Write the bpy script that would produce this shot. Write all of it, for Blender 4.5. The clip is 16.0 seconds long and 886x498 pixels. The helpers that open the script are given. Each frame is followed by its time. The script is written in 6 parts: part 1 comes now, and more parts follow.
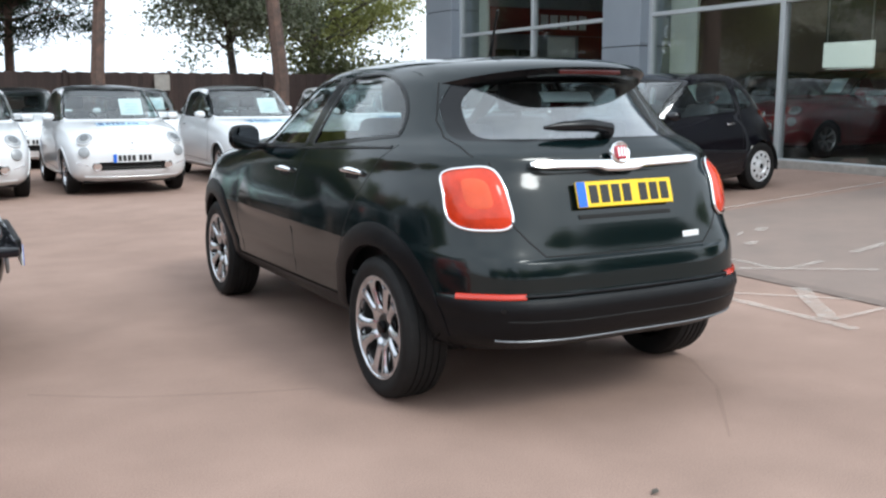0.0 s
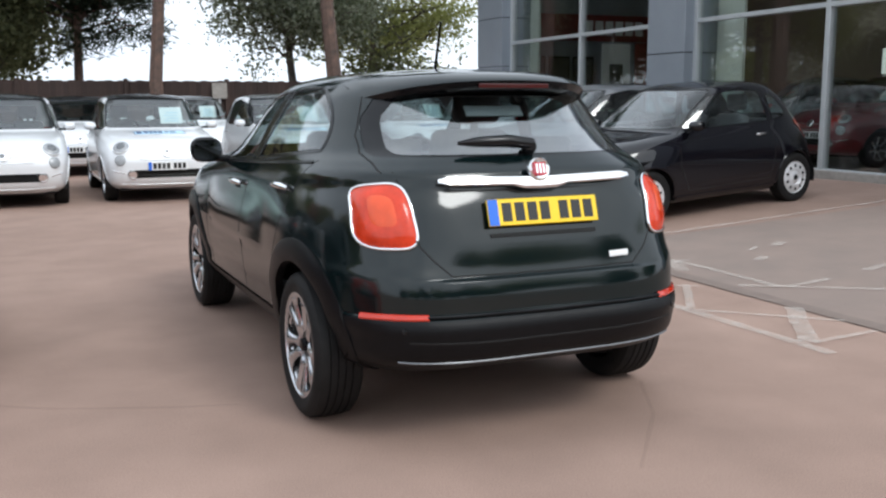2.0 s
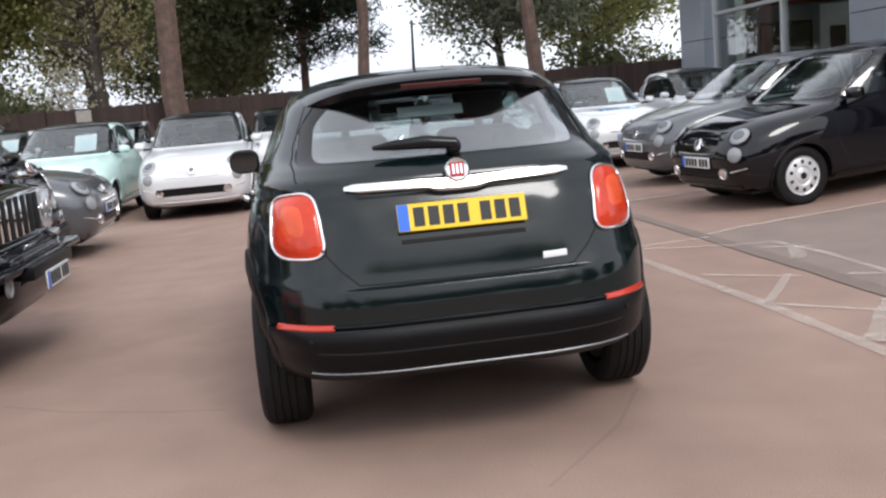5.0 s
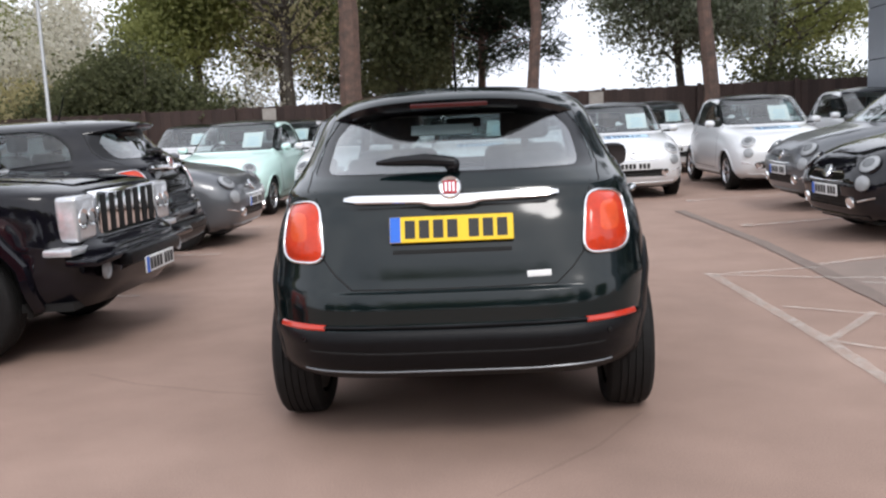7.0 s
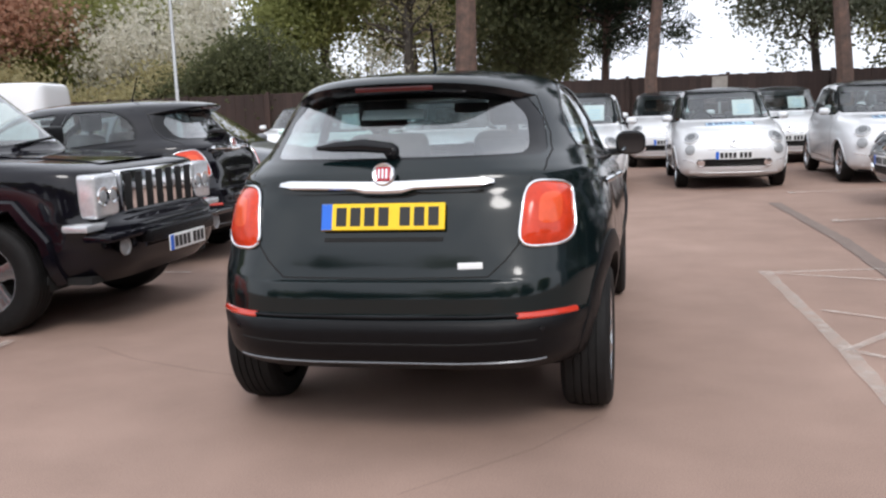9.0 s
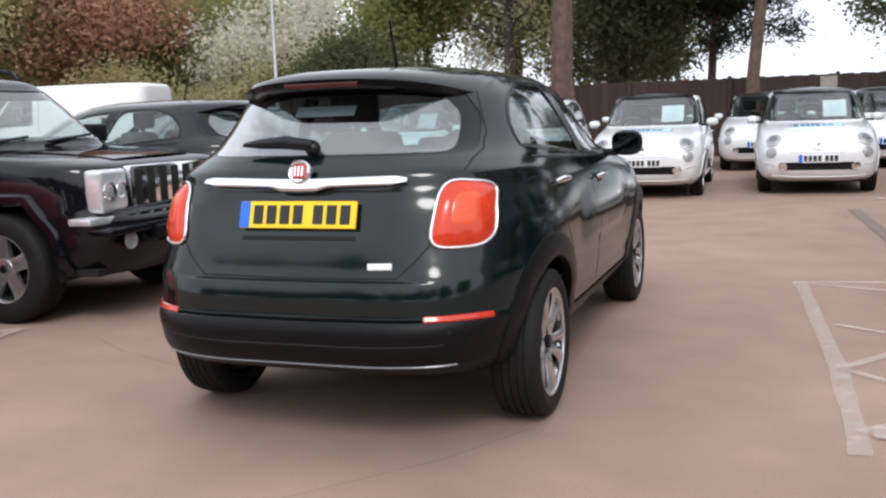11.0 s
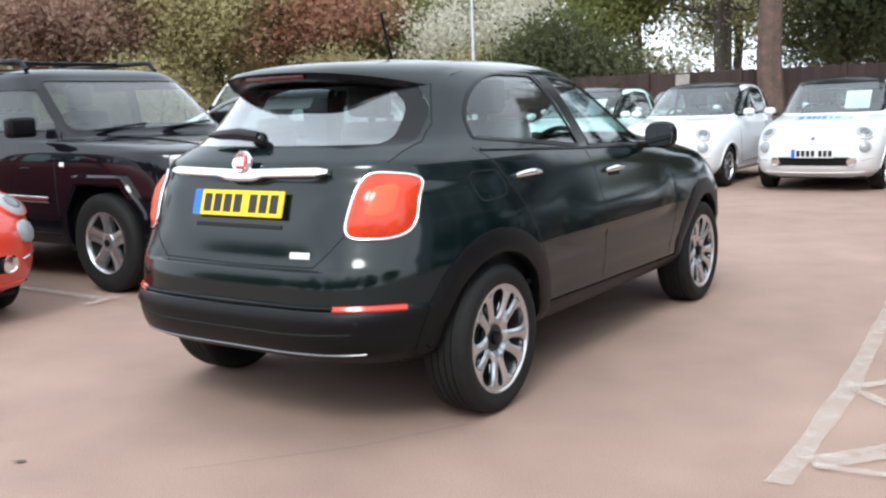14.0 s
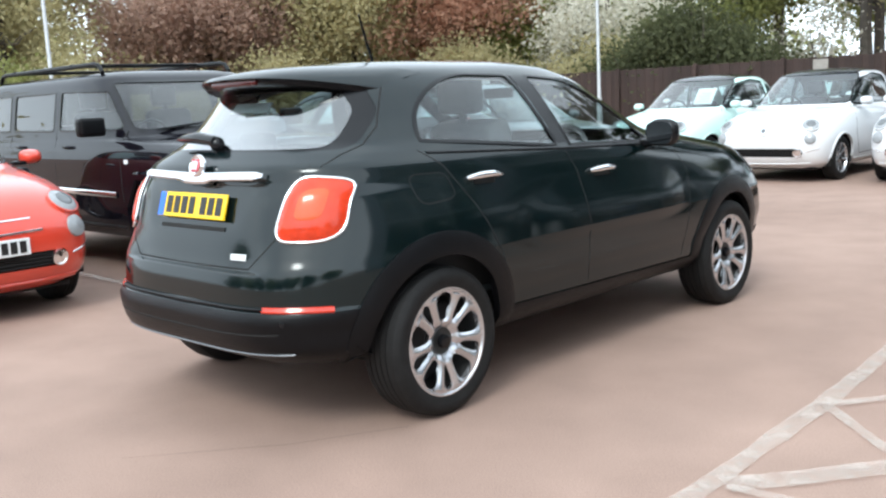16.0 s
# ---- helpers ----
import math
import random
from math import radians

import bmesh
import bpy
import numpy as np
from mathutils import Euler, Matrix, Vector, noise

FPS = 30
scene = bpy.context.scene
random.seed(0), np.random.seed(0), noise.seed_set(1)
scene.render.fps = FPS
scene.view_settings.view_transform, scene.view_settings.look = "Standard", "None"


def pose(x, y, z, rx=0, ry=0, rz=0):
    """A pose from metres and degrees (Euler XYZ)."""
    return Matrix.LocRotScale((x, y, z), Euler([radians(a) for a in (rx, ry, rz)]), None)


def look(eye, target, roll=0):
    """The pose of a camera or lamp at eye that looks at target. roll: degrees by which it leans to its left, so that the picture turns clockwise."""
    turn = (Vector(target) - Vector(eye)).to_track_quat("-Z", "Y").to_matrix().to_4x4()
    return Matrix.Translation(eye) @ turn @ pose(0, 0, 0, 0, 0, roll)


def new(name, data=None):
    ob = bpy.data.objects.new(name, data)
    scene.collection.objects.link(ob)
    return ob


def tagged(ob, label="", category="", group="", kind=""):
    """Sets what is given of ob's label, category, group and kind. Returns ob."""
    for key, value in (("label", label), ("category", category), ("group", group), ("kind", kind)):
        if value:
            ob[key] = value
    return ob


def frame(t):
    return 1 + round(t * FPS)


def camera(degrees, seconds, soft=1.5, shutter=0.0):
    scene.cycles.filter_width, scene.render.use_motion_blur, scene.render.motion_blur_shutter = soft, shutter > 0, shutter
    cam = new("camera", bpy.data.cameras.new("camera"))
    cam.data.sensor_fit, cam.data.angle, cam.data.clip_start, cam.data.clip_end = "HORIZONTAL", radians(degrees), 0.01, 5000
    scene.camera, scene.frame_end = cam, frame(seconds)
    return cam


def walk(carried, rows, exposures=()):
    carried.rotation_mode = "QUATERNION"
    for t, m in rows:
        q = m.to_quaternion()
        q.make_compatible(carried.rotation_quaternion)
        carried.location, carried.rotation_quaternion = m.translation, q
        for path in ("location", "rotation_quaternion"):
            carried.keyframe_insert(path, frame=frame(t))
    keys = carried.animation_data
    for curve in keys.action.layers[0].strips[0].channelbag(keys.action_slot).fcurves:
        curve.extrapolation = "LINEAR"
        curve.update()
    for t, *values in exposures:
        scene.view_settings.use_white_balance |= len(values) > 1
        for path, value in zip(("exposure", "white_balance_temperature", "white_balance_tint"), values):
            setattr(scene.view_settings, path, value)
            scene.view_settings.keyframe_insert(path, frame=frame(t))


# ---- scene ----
cam = camera(50.2, 16.0, soft=2.3)
PATH = [
    (0, (0.528, 0.206, 1.382), (1.463, 1.945, 1.06), -0.1),
    (0.5, (0.604, 0.138, 1.398), (1.55, 1.874, 1.092), -1.2),
    (1, (0.789, -0.025, 1.436), (1.686, 1.744, 1.181), -2.3),
    (1.5, (0.958, -0.064, 1.435), (1.806, 1.732, 1.2), -2.6),
    (2, (1.203, -0.009, 1.416), (1.99, 1.803, 1.107), -0.2),
    (2.5, (1.479, -0.08, 1.415), (2.176, 1.77, 1.117), -2.7),
    (3, (1.729, -0.306, 1.438), (2.285, 1.59, 1.131), -3.1),
    (3.5, (1.943, -0.283, 1.415), (2.4, 1.64, 1.112), -1.8),
    (4, (2.155, -0.272, 1.421), (2.557, 1.662, 1.107), -0.9),
    (4.2, (2.263, -0.259, 1.416), (2.633, 1.682, 1.108), -2.1),
    (6.3, (3.089, -0.464, 1.416), (3.126, 1.511, 1.107), -2.8),
    (6.5, (3.212, -0.506, 1.424), (3.18, 1.47, 1.118), -2.2),
    (7, (3.392, -0.513, 1.426), (3.249, 1.463, 1.151), -2.8),
    (7.5, (3.558, -0.36, 1.406), (3.346, 1.606, 1.106), -1.8),
    (8, (3.712, -0.275, 1.407), (3.442, 1.68, 1.081), -2.5),
    (8.5, (4.013, -0.305, 1.403), (3.683, 1.642, 1.085), -2.1),
    (9, (4.236, -0.26, 1.398), (3.794, 1.668, 1.101), -2.2),
    (9.2, (4.314, -0.194, 1.391), (3.838, 1.726, 1.093), -1.6),
    (11.3, (5.086, 0.152, 1.351), (4.344, 1.986, 1.059), -2.0),
    (11.5, (5.141, 0.207, 1.351), (4.362, 2.025, 1.05), -2.0),
    (12, (5.386, 0.254, 1.346), (4.547, 2.044, 1.042), -3.4),
    (12.5, (5.624, 0.293, 1.354), (4.691, 2.038, 1.065), -3.0),
    (13, (5.71, 0.477, 1.327), (4.706, 2.179, 1.019), -1.2),
    (13.5, (5.82, 0.624, 1.336), (4.778, 2.301, 1.013), -1.0),
    (14, (6.114, 0.649, 1.348), (4.985, 2.272, 1.045), -2.0),
    (14.5, (6.303, 0.73, 1.349), (5.124, 2.317, 1.048), -3.0),
    (15, (6.352, 0.953, 1.336), (5.114, 2.485, 0.987), -0.5),
    (15.5, (6.487, 1.104, 1.339), (5.205, 2.598, 0.985), -2.0),
    (16, (6.808, 1.219, 1.372), (5.429, 2.633, 1.059), -2.8),
]
EXPOSURES = [(0.0, 1.42, 6350, 4), (1.0, 1.38, 6370, 4), (1.6, 1.20, 6400, 5), (4.0, 1.12, 6700, 10), (8.0, 1.14, 6700, 11), (11.5, 1.25, 6700, 10), (13.0, 1.52, 6550, 7), (14.5, 1.70, 6350, 4), (16.0, 1.78, 6300, 2)]
walk(cam, [(t, look(eye, target, roll)) for t, eye, target, roll in PATH], EXPOSURES)

# ---- world, sun, exposure ----
SUN_ELEV, SUN_AZ = 45, 158          # degrees; azimuth from +y towards +x
sky_world = bpy.data.worlds.new("overcast_sky")
scene.world = sky_world
sky_world.use_nodes = True
wn = sky_world.node_tree
wn.nodes.clear()
w_out = wn.nodes.new("ShaderNodeOutputWorld")
w_bg = wn.nodes.new("ShaderNodeBackground")
w_sky = wn.nodes.new("ShaderNodeTexSky")
w_sky.sky_type = "NISHITA"
w_sky.sun_disc = False
w_sky.sun_elevation = radians(SUN_ELEV)
w_sky.sun_rotation = radians(SUN_AZ)
w_sky.dust_density = 4.0
w_hsv = wn.nodes.new("ShaderNodeHueSaturation")
w_hsv.inputs["Saturation"].default_value = 0.25
w_tc = wn.nodes.new("ShaderNodeTexCoord")
w_noise = wn.nodes.new("ShaderNodeTexNoise")
w_noise.inputs["Scale"].default_value = 2.2
w_noise.inputs["Detail"].default_value = 6
w_ramp = wn.nodes.new("ShaderNodeValToRGB")
w_ramp.color_ramp.elements[0].position, w_ramp.color_ramp.elements[1].position = 0.35, 0.7
w_ramp.color_ramp.elements[0].color = (6.4, 7.0, 8.2, 1)
w_ramp.color_ramp.elements[1].color = (8.9, 9.5, 10.5, 1)
w_mix = wn.nodes.new("ShaderNodeMix")
w_mix.data_type = "RGBA"
w_mix.inputs[0].default_value = 0.8
wn.links.new(w_sky.outputs[0], w_hsv.inputs["Color"])
wn.links.new(w_tc.outputs["Generated"], w_noise.inputs["Vector"])
wn.links.new(w_noise.outputs["Fac"], w_ramp.inputs[0])
wn.links.new(w_hsv.outputs[0], w_mix.inputs[6])
wn.links.new(w_ramp.outputs[0], w_mix.inputs[7])
wn.links.new(w_mix.outputs[2], w_bg.inputs["Color"])
w_bg.inputs["Strength"].default_value = 0.088
wn.links.new(w_bg.outputs[0], w_out.inputs[0])

sun = new("sun", bpy.data.lights.new("sun", "SUN"))
sun.data.energy, sun.data.angle, sun.data.color = 0.6, radians(18), (1.0, 1.0, 1.0)
sun.matrix_world = look((math.sin(radians(SUN_AZ)) * 60, math.cos(radians(SUN_AZ)) * 60, 60 * math.tan(radians(SUN_ELEV))), (0, 0, 0))


# ---- materials ----
def material(name, colour, rough=0.5, metal=0.0, vary=0.0, scale=8.0, bump=0.0, bump_scale=60.0, coat=0.0, second=None, spec=None, emit=None, strength=0.0, per_object=0.0):
    m = bpy.data.materials.new(name)
    m.use_nodes = True
    nt = m.node_tree
    b = nt.nodes["Principled BSDF"]
    b.inputs["Base Color"].default_value = (*colour, 1)
    b.inputs["Roughness"].default_value = rough
    b.inputs["Metallic"].default_value = metal
    if coat:
        b.inputs["Coat Weight"].default_value = coat
        b.inputs["Coat Roughness"].default_value = 0.03
    if spec is not None:
        b.inputs["Specular IOR Level"].default_value = spec
    if emit:
        b.inputs["Emission Color"].default_value = (*emit, 1)
        b.inputs["Emission Strength"].default_value = strength
    tc = nt.nodes.new("ShaderNodeTexCoord")
    if vary or second:
        n1 = nt.nodes.new("ShaderNodeTexNoise")
        n1.inputs["Scale"].default_value = scale
        n1.inputs["Detail"].default_value = 8
        n1.inputs["Roughness"].default_value = 0.65
        nt.links.new(tc.outputs["Object"], n1.inputs["Vector"])
        r = nt.nodes.new("ShaderNodeValToRGB")
        r.color_ramp.elements[0].position, r.color_ramp.elements[1].position = 0.3, 0.7
        lo = second if second else tuple(c * (1 - vary) for c in colour)
        hi = colour if second else tuple(min(1, c * (1 + vary)) for c in colour)
        r.color_ramp.elements[0].color = (*lo, 1)
        r.color_ramp.elements[1].color = (*hi, 1)
        nt.links.new(n1.outputs["Fac"], r.inputs[0])
        last = r.outputs[0]
        if per_object:
            oi = nt.nodes.new("ShaderNodeObjectInfo")
            hs = nt.nodes.new("ShaderNodeHueSaturation")
            mr = nt.nodes.new("ShaderNodeMapRange")
            mr.inputs[3].default_value, mr.inputs[4].default_value = 1 - per_object, 1 + per_object
            nt.links.new(oi.outputs["Random"], mr.inputs[0])
            nt.links.new(mr.outputs[0], hs.inputs["Value"])
            nt.links.new(last, hs.inputs["Color"])
            last = hs.outputs[0]
        nt.links.new(last, b.inputs["Base Color"])
    if bump:
        n2 = nt.nodes.new("ShaderNodeTexNoise")
        n2.inputs["Scale"].default_value = bump_scale
        n2.inputs["Detail"].default_value = 4
        bp = nt.nodes.new("ShaderNodeBump")
        bp.inputs["Strength"].default_value = bump
        bp.inputs["Distance"].default_value = 0.01
        nt.links.new(tc.outputs["Object"], n2.inputs["Vector"])
        nt.links.new(n2.outputs["Fac"], bp.inputs["Height"])
        nt.links.new(bp.outputs[0], b.inputs["Normal"])
    return m


def glass(name, tint, gloss=1.0, rough=0.0, base=0.07, power=4.0):
    m = bpy.data.materials.new(name)
    m.use_nodes = True
    nt = m.node_tree
    nt.nodes.clear()
    out = nt.nodes.new("ShaderNodeOutputMaterial")
    tr = nt.nodes.new("ShaderNodeBsdfTransparent")
    tr.inputs[0].default_value = (*tint, 1)
    gl = nt.nodes.new("ShaderNodeBsdfGlossy")
    gl.inputs["Roughness"].default_value = rough
    gl.inputs["Color"].default_value = (gloss, gloss, gloss, 1)
    lw = nt.nodes.new("ShaderNodeLayerWeight")
    lw.inputs["Blend"].default_value = 0.5
    pw = nt.nodes.new("ShaderNodeMath")
    pw.operation = "POWER"
    pw.inputs[1].default_value = power
    fr = nt.nodes.new("ShaderNodeMath")
    fr.operation = "MULTIPLY_ADD"
    fr.inputs[1].default_value, fr.inputs[2].default_value = 0.85, base
    fr.use_clamp = True
    nt.links.new(lw.outputs["Facing"], pw.inputs[0])
    nt.links.new(pw.outputs[0], fr.inputs[0])
    mx = nt.nodes.new("ShaderNodeMixShader")
    nt.links.new(fr.outputs[0], mx.inputs[0])
    nt.links.new(tr.outputs[0], mx.inputs[1])
    nt.links.new(gl.outputs[0], mx.inputs[2])
    nt.links.new(mx.outputs[0], out.inputs[0])
    return m


def leaf_material(name, a, b_, rough=0.7):
    m = bpy.data.materials.new(name)
    m.use_nodes = True
    nt = m.node_tree
    b = nt.nodes["Principled BSDF"]
    b.inputs["Roughness"].default_value = rough
    b.inputs["Specular IOR Level"].default_value = 0.25
    g = nt.nodes.new("ShaderNodeNewGeometry")
    r = nt.nodes.new("ShaderNodeValToRGB")
    r.color_ramp.elements[0].color = (*a, 1)
    r.color_ramp.elements[1].color = (*b_, 1)
    nt.links.new(g.outputs["Random Per Island"], r.inputs[0])
    nt.links.new(r.outputs[0], b.inputs["Base Color"])
    tl = nt.nodes.new("ShaderNodeBsdfTranslucent")
    nt.links.new(r.outputs[0], tl.inputs[0])
    mx = nt.nodes.new("ShaderNodeMixShader")
    mx.inputs[0].default_value = 0.64
    nt.links.new(b.outputs[0], mx.inputs[1])
    nt.links.new(tl.outputs[0], mx.inputs[2])
    nt.links.new(mx.outputs[0], nt.nodes["Material Output"].inputs[0])
    return m


M = {}
M["paint_green"] = material("dark_green_metallic_paint", (0.0024, 0.0066, 0.0072), 0.40, 0.0, spec=0.0, coat=0.92, vary=0.25, scale=900)
M["paint_green"].node_tree.nodes["Principled BSDF"].inputs["Coat IOR"].default_value = 1.53
M["paint_green"].node_tree.nodes["Principled BSDF"].inputs["Coat Roughness"].default_value = 0.11
M["paint_black"] = material("black_paint", (0.0040, 0.0036, 0.0060), 0.4, 0.0, coat=1.0, spec=0.0)
M["paint_white"] = material("white_paint", (0.72, 0.73, 0.745), 0.35, 0.0, coat=1.0)
M["paint_plum"] = material("black_plum_metallic_paint", (0.0050, 0.0046, 0.0075), 0.38, 0.1, coat=0.75, spec=0.0)
M["paint_mint"] = material("mint_paint", (0.60, 0.82, 0.76), 0.35, 0.0, coat=1.0)
M["paint_grey"] = material("grey_metallic_paint", (0.10, 0.105, 0.115), 0.35, 0.3, coat=0.8)
M["paint_red"] = material("coral_red_paint", (0.62, 0.05, 0.025), 0.35, 0.0, coat=1.0)
M["paint_maroon"] = material("dark_red_paint", (0.16, 0.01, 0.015), 0.3, 0.3, coat=1.0)
M["plastic"] = material("black_textured_plastic", (0.0040, 0.0040, 0.0048), 0.36, spec=0.18, vary=0.2, scale=30, bump=0.15, bump_scale=600)
M["gloss_black"] = material("gloss_black_plastic", (0.006, 0.006, 0.007), 0.2, spec=0.3)
# near-black for joints and openings, and for slabs that darken the cars' undersides
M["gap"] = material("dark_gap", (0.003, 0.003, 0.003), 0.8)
M["rubber"] = material("tyre_rubber", (0.0095, 0.009, 0.009), 0.7, spec=0.25, vary=0.3, scale=20, bump=0.2, bump_scale=120)
M["alloy"] = material("silver_alloy", (0.58, 0.58, 0.60), 0.26, 0.9, vary=0.05, scale=15)
M["alloy_dark"] = material("dark_wheel_barrel", (0.05, 0.05, 0.05), 0.5, 0.6)
M["steel_cover"] = material("silver_wheel_cover", (0.66, 0.66, 0.67), 0.35, 0.3)
M["mirror"] = material("door_mirror_glass", (0.10, 0.11, 0.12), 0.03, 1.0)
M["chrome"] = material("chrome", (0.85, 0.85, 0.86), 0.08, 1.0)
M["lamp_red"] = material("red_lamp_lens", (0.56, 0.040, 0.012), 0.16, coat=0.35, spec=0.3, vary=0.22, scale=14)
M["lamp_red_in"] = material("inner_red_lamp_lens", (0.68, 0.085, 0.027), 0.16, coat=0.35, spec=0.3, vary=0.1, scale=18)
M["brake_dark"] = material("dark_red_brake_lens", (0.05, 0.004, 0.004), 0.15)
M["reflector"] = material("orange_red_reflector", (0.50, 0.028, 0.010), 0.15, coat=0.5)
M["lamp_clear"] = material("clear_headlamp", (0.30, 0.31, 0.32), 0.25, 0.1, vary=0.12, scale=18)
M["lamp_housing"] = material("bright_lamp_housing", (0.60, 0.61, 0.63), 0.16, 0.5, vary=0.14, scale=26)
M["glass"] = glass("tinted_car_glass", (0.74, 0.83, 0.83), base=0.075, power=4.0)
M["glass_rear"] = glass("tinted_rear_glass", (0.48, 0.54, 0.545), base=0.15, power=2.4)
M["glass_screen"] = glass("clear_windscreen_glass", (0.72, 0.80, 0.79), base=0.07, power=3.6)
M["glass_dark"] = glass("dark_privacy_glass", (0.22, 0.25, 0.26))
M["glass_shop"] = glass("showroom_glass", (0.82, 0.84, 0.83), gloss=0.9, base=0.085)
M["plate_yellow"] = material("yellow_plate", (0.86, 0.56, 0.01), 0.35, vary=0.04, scale=30)
M["plate_white"] = material("white_plate", (0.75, 0.76, 0.76), 0.35, vary=0.04, scale=30)
M["plate_blue"] = material("blue_plate_band", (0.01, 0.13, 0.62), 0.35)
M["ink"] = material("black_plate_ink", (0.01, 0.01, 0.01), 0.5)
M["badge_red"] = material("red_badge_enamel", (0.45, 0.015, 0.03), 0.2, coat=1.0)
M["seat"] = material("grey_seat_fabric", (0.08, 0.08, 0.085), 0.9, vary=0.3, scale=25, bump=0.2, bump_scale=300)
M["trim_dark"] = material("dark_cabin_trim", (0.02, 0.02, 0.021), 0.7, vary=0.2, scale=20)
M["headliner"] = material("light_headliner", (0.5, 0.5, 0.48), 0.9, vary=0.05, scale=20)
M["paper"] = material("white_price_card", (0.75, 0.79, 0.80), 0.6, vary=0.06, scale=9)
M["paper_blue"] = material("pale_blue_sticker", (0.45, 0.66, 0.80), 0.5, vary=0.1, scale=9)
M["ink_blue"] = material("dark_blue_ink", (0.07, 0.12, 0.22), 0.5)
def worn_paint():
    m = material("worn_white_road_paint", (0.64, 0.57, 0.51), 0.75, vary=0.12, scale=9, bump=0.3, bump_scale=150)
    nt = m.node_tree
    n = nt.nodes.new("ShaderNodeTexNoise")
    n.inputs["Scale"].default_value, n.inputs["Detail"].default_value, n.inputs["Roughness"].default_value = 7.0, 10, 0.72
    nt.links.new(nt.nodes["Texture Coordinate"].outputs["Object"], n.inputs["Vector"])
    r = nt.nodes.new("ShaderNodeValToRGB")
    r.color_ramp.elements[0].position, r.color_ramp.elements[1].position = 0.32, 0.68
    r.color_ramp.elements[0].color, r.color_ramp.elements[1].color = (0.08, 0.08, 0.08, 1), (0.54, 0.54, 0.54, 1)
    nt.links.new(n.outputs["Fac"], r.inputs[0])
    nt.links.new(r.outputs[0], nt.nodes["Principled BSDF"].inputs["Alpha"])
    return m


M["line_paint"] = worn_paint()
M["bark_pine"] = material("pine_bark", (0.17, 0.10, 0.075), 0.9, second=(0.06, 0.045, 0.04), scale=5, bump=1.0, bump_scale=14)
M["bark"] = material("grey_brown_bark", (0.12, 0.10, 0.08), 0.9, second=(0.05, 0.042, 0.036), scale=6, bump=0.8, bump_scale=18)
M["fence"] = material("dark_brown_fence_wood", (0.052, 0.030, 0.024), 0.85, second=(0.034, 0.021, 0.018), scale=4, bump=0.4, bump_scale=40, per_object=0.25)
M["clad"] = material("grey_aluminium_cladding", (0.30, 0.33, 0.37), 0.38, 0.35, vary=0.05, scale=1.5, per_object=0.06)
M["frame_alu"] = material("light_grey_window_frame", (0.50, 0.52, 0.53), 0.4, 0.4, vary=0.04, scale=4)
M["kerb"] = material("pale_concrete", (0.36, 0.33, 0.30), 0.85, second=(0.24, 0.22, 0.20), scale=9, bump=0.3, bump_scale=90)
M["wall_in"] = material("brown_showroom_wall", (0.21, 0.15, 0.125), 0.7, vary=0.05, scale=0.4)
M["wall_pale"] = material("pale_green_blind", (0.72, 0.77, 0.70), 0.8, vary=0.05, scale=2)
M["floor_in"] = material("grey_showroom_tiles", (0.3, 0.28, 0.26), 0.25, vary=0.1, scale=1.2)
M["sign_red"] = material("red_sign_panel", (0.20, 0.022, 0.018), 0.5, vary=0.1, scale=2)
M["sign_white"] = material("white_sign_panel", (0.85, 0.87, 0.84), 0.5, vary=0.05, scale=2)
M["poster"] = material("dark_poster", (0.035, 0.035, 0.04), 0.4, vary=0.5, scale=6)
M["display"] = material("backlit_display", (0.7, 0.74, 0.72), 0.4, emit=(0.85, 0.95, 0.92), strength=0.3)
M["tube_light"] = material("lit_ceiling_tube", (0.9, 0.9, 0.88), 0.4, emit=(1.0, 0.95, 0.88), strength=0.5)
# dull metal for the bumper lip's modelled highlight and the hatchbacks' badge field
M["strip_grey"] = material("dull_grey_strip", (0.15, 0.155, 0.165), 0.3, 0.5)
# darker grey that puts the shade inside a lamp bowl into the colour
M["lamp_bowl"] = material("shaded_lamp_bowl", (0.15, 0.155, 0.16), 0.25, 0.4)
M["pole"] = material("galvanised_steel", (0.42, 0.43, 0.44), 0.5, 0.5, vary=0.1, scale=6)
M["leaf_pine"] = leaf_material("pine_needles", (0.022, 0.032, 0.022), (0.065, 0.082, 0.052))
M["leaf_dark"] = leaf_material("evergreen_leaves", (0.085, 0.094, 0.05), (0.17, 0.18, 0.09))
M["leaf_green"] = leaf_material("spring_green_leaves", (0.22, 0.235, 0.085), (0.33, 0.345, 0.135))
M["leaf_olive"] = leaf_material("young_olive_leaves", (0.42, 0.375, 0.205), (0.52, 0.465, 0.27))
M["leaf_blossom"] = leaf_material("white_blossom", (0.50, 0.47, 0.37), (0.76, 0.73, 0.64))
M["leaf_red"] = leaf_material("copper_leaves", (0.40, 0.27, 0.215), (0.50, 0.35, 0.28))
M["leaf_rose"] = leaf_material("rose_bronze_leaves", (0.45, 0.26, 0.185), (0.57, 0.35, 0.25))
M["leaf_silver"] = leaf_material("silvery_leaves", (0.10, 0.12, 0.06), (0.33, 0.35, 0.27))


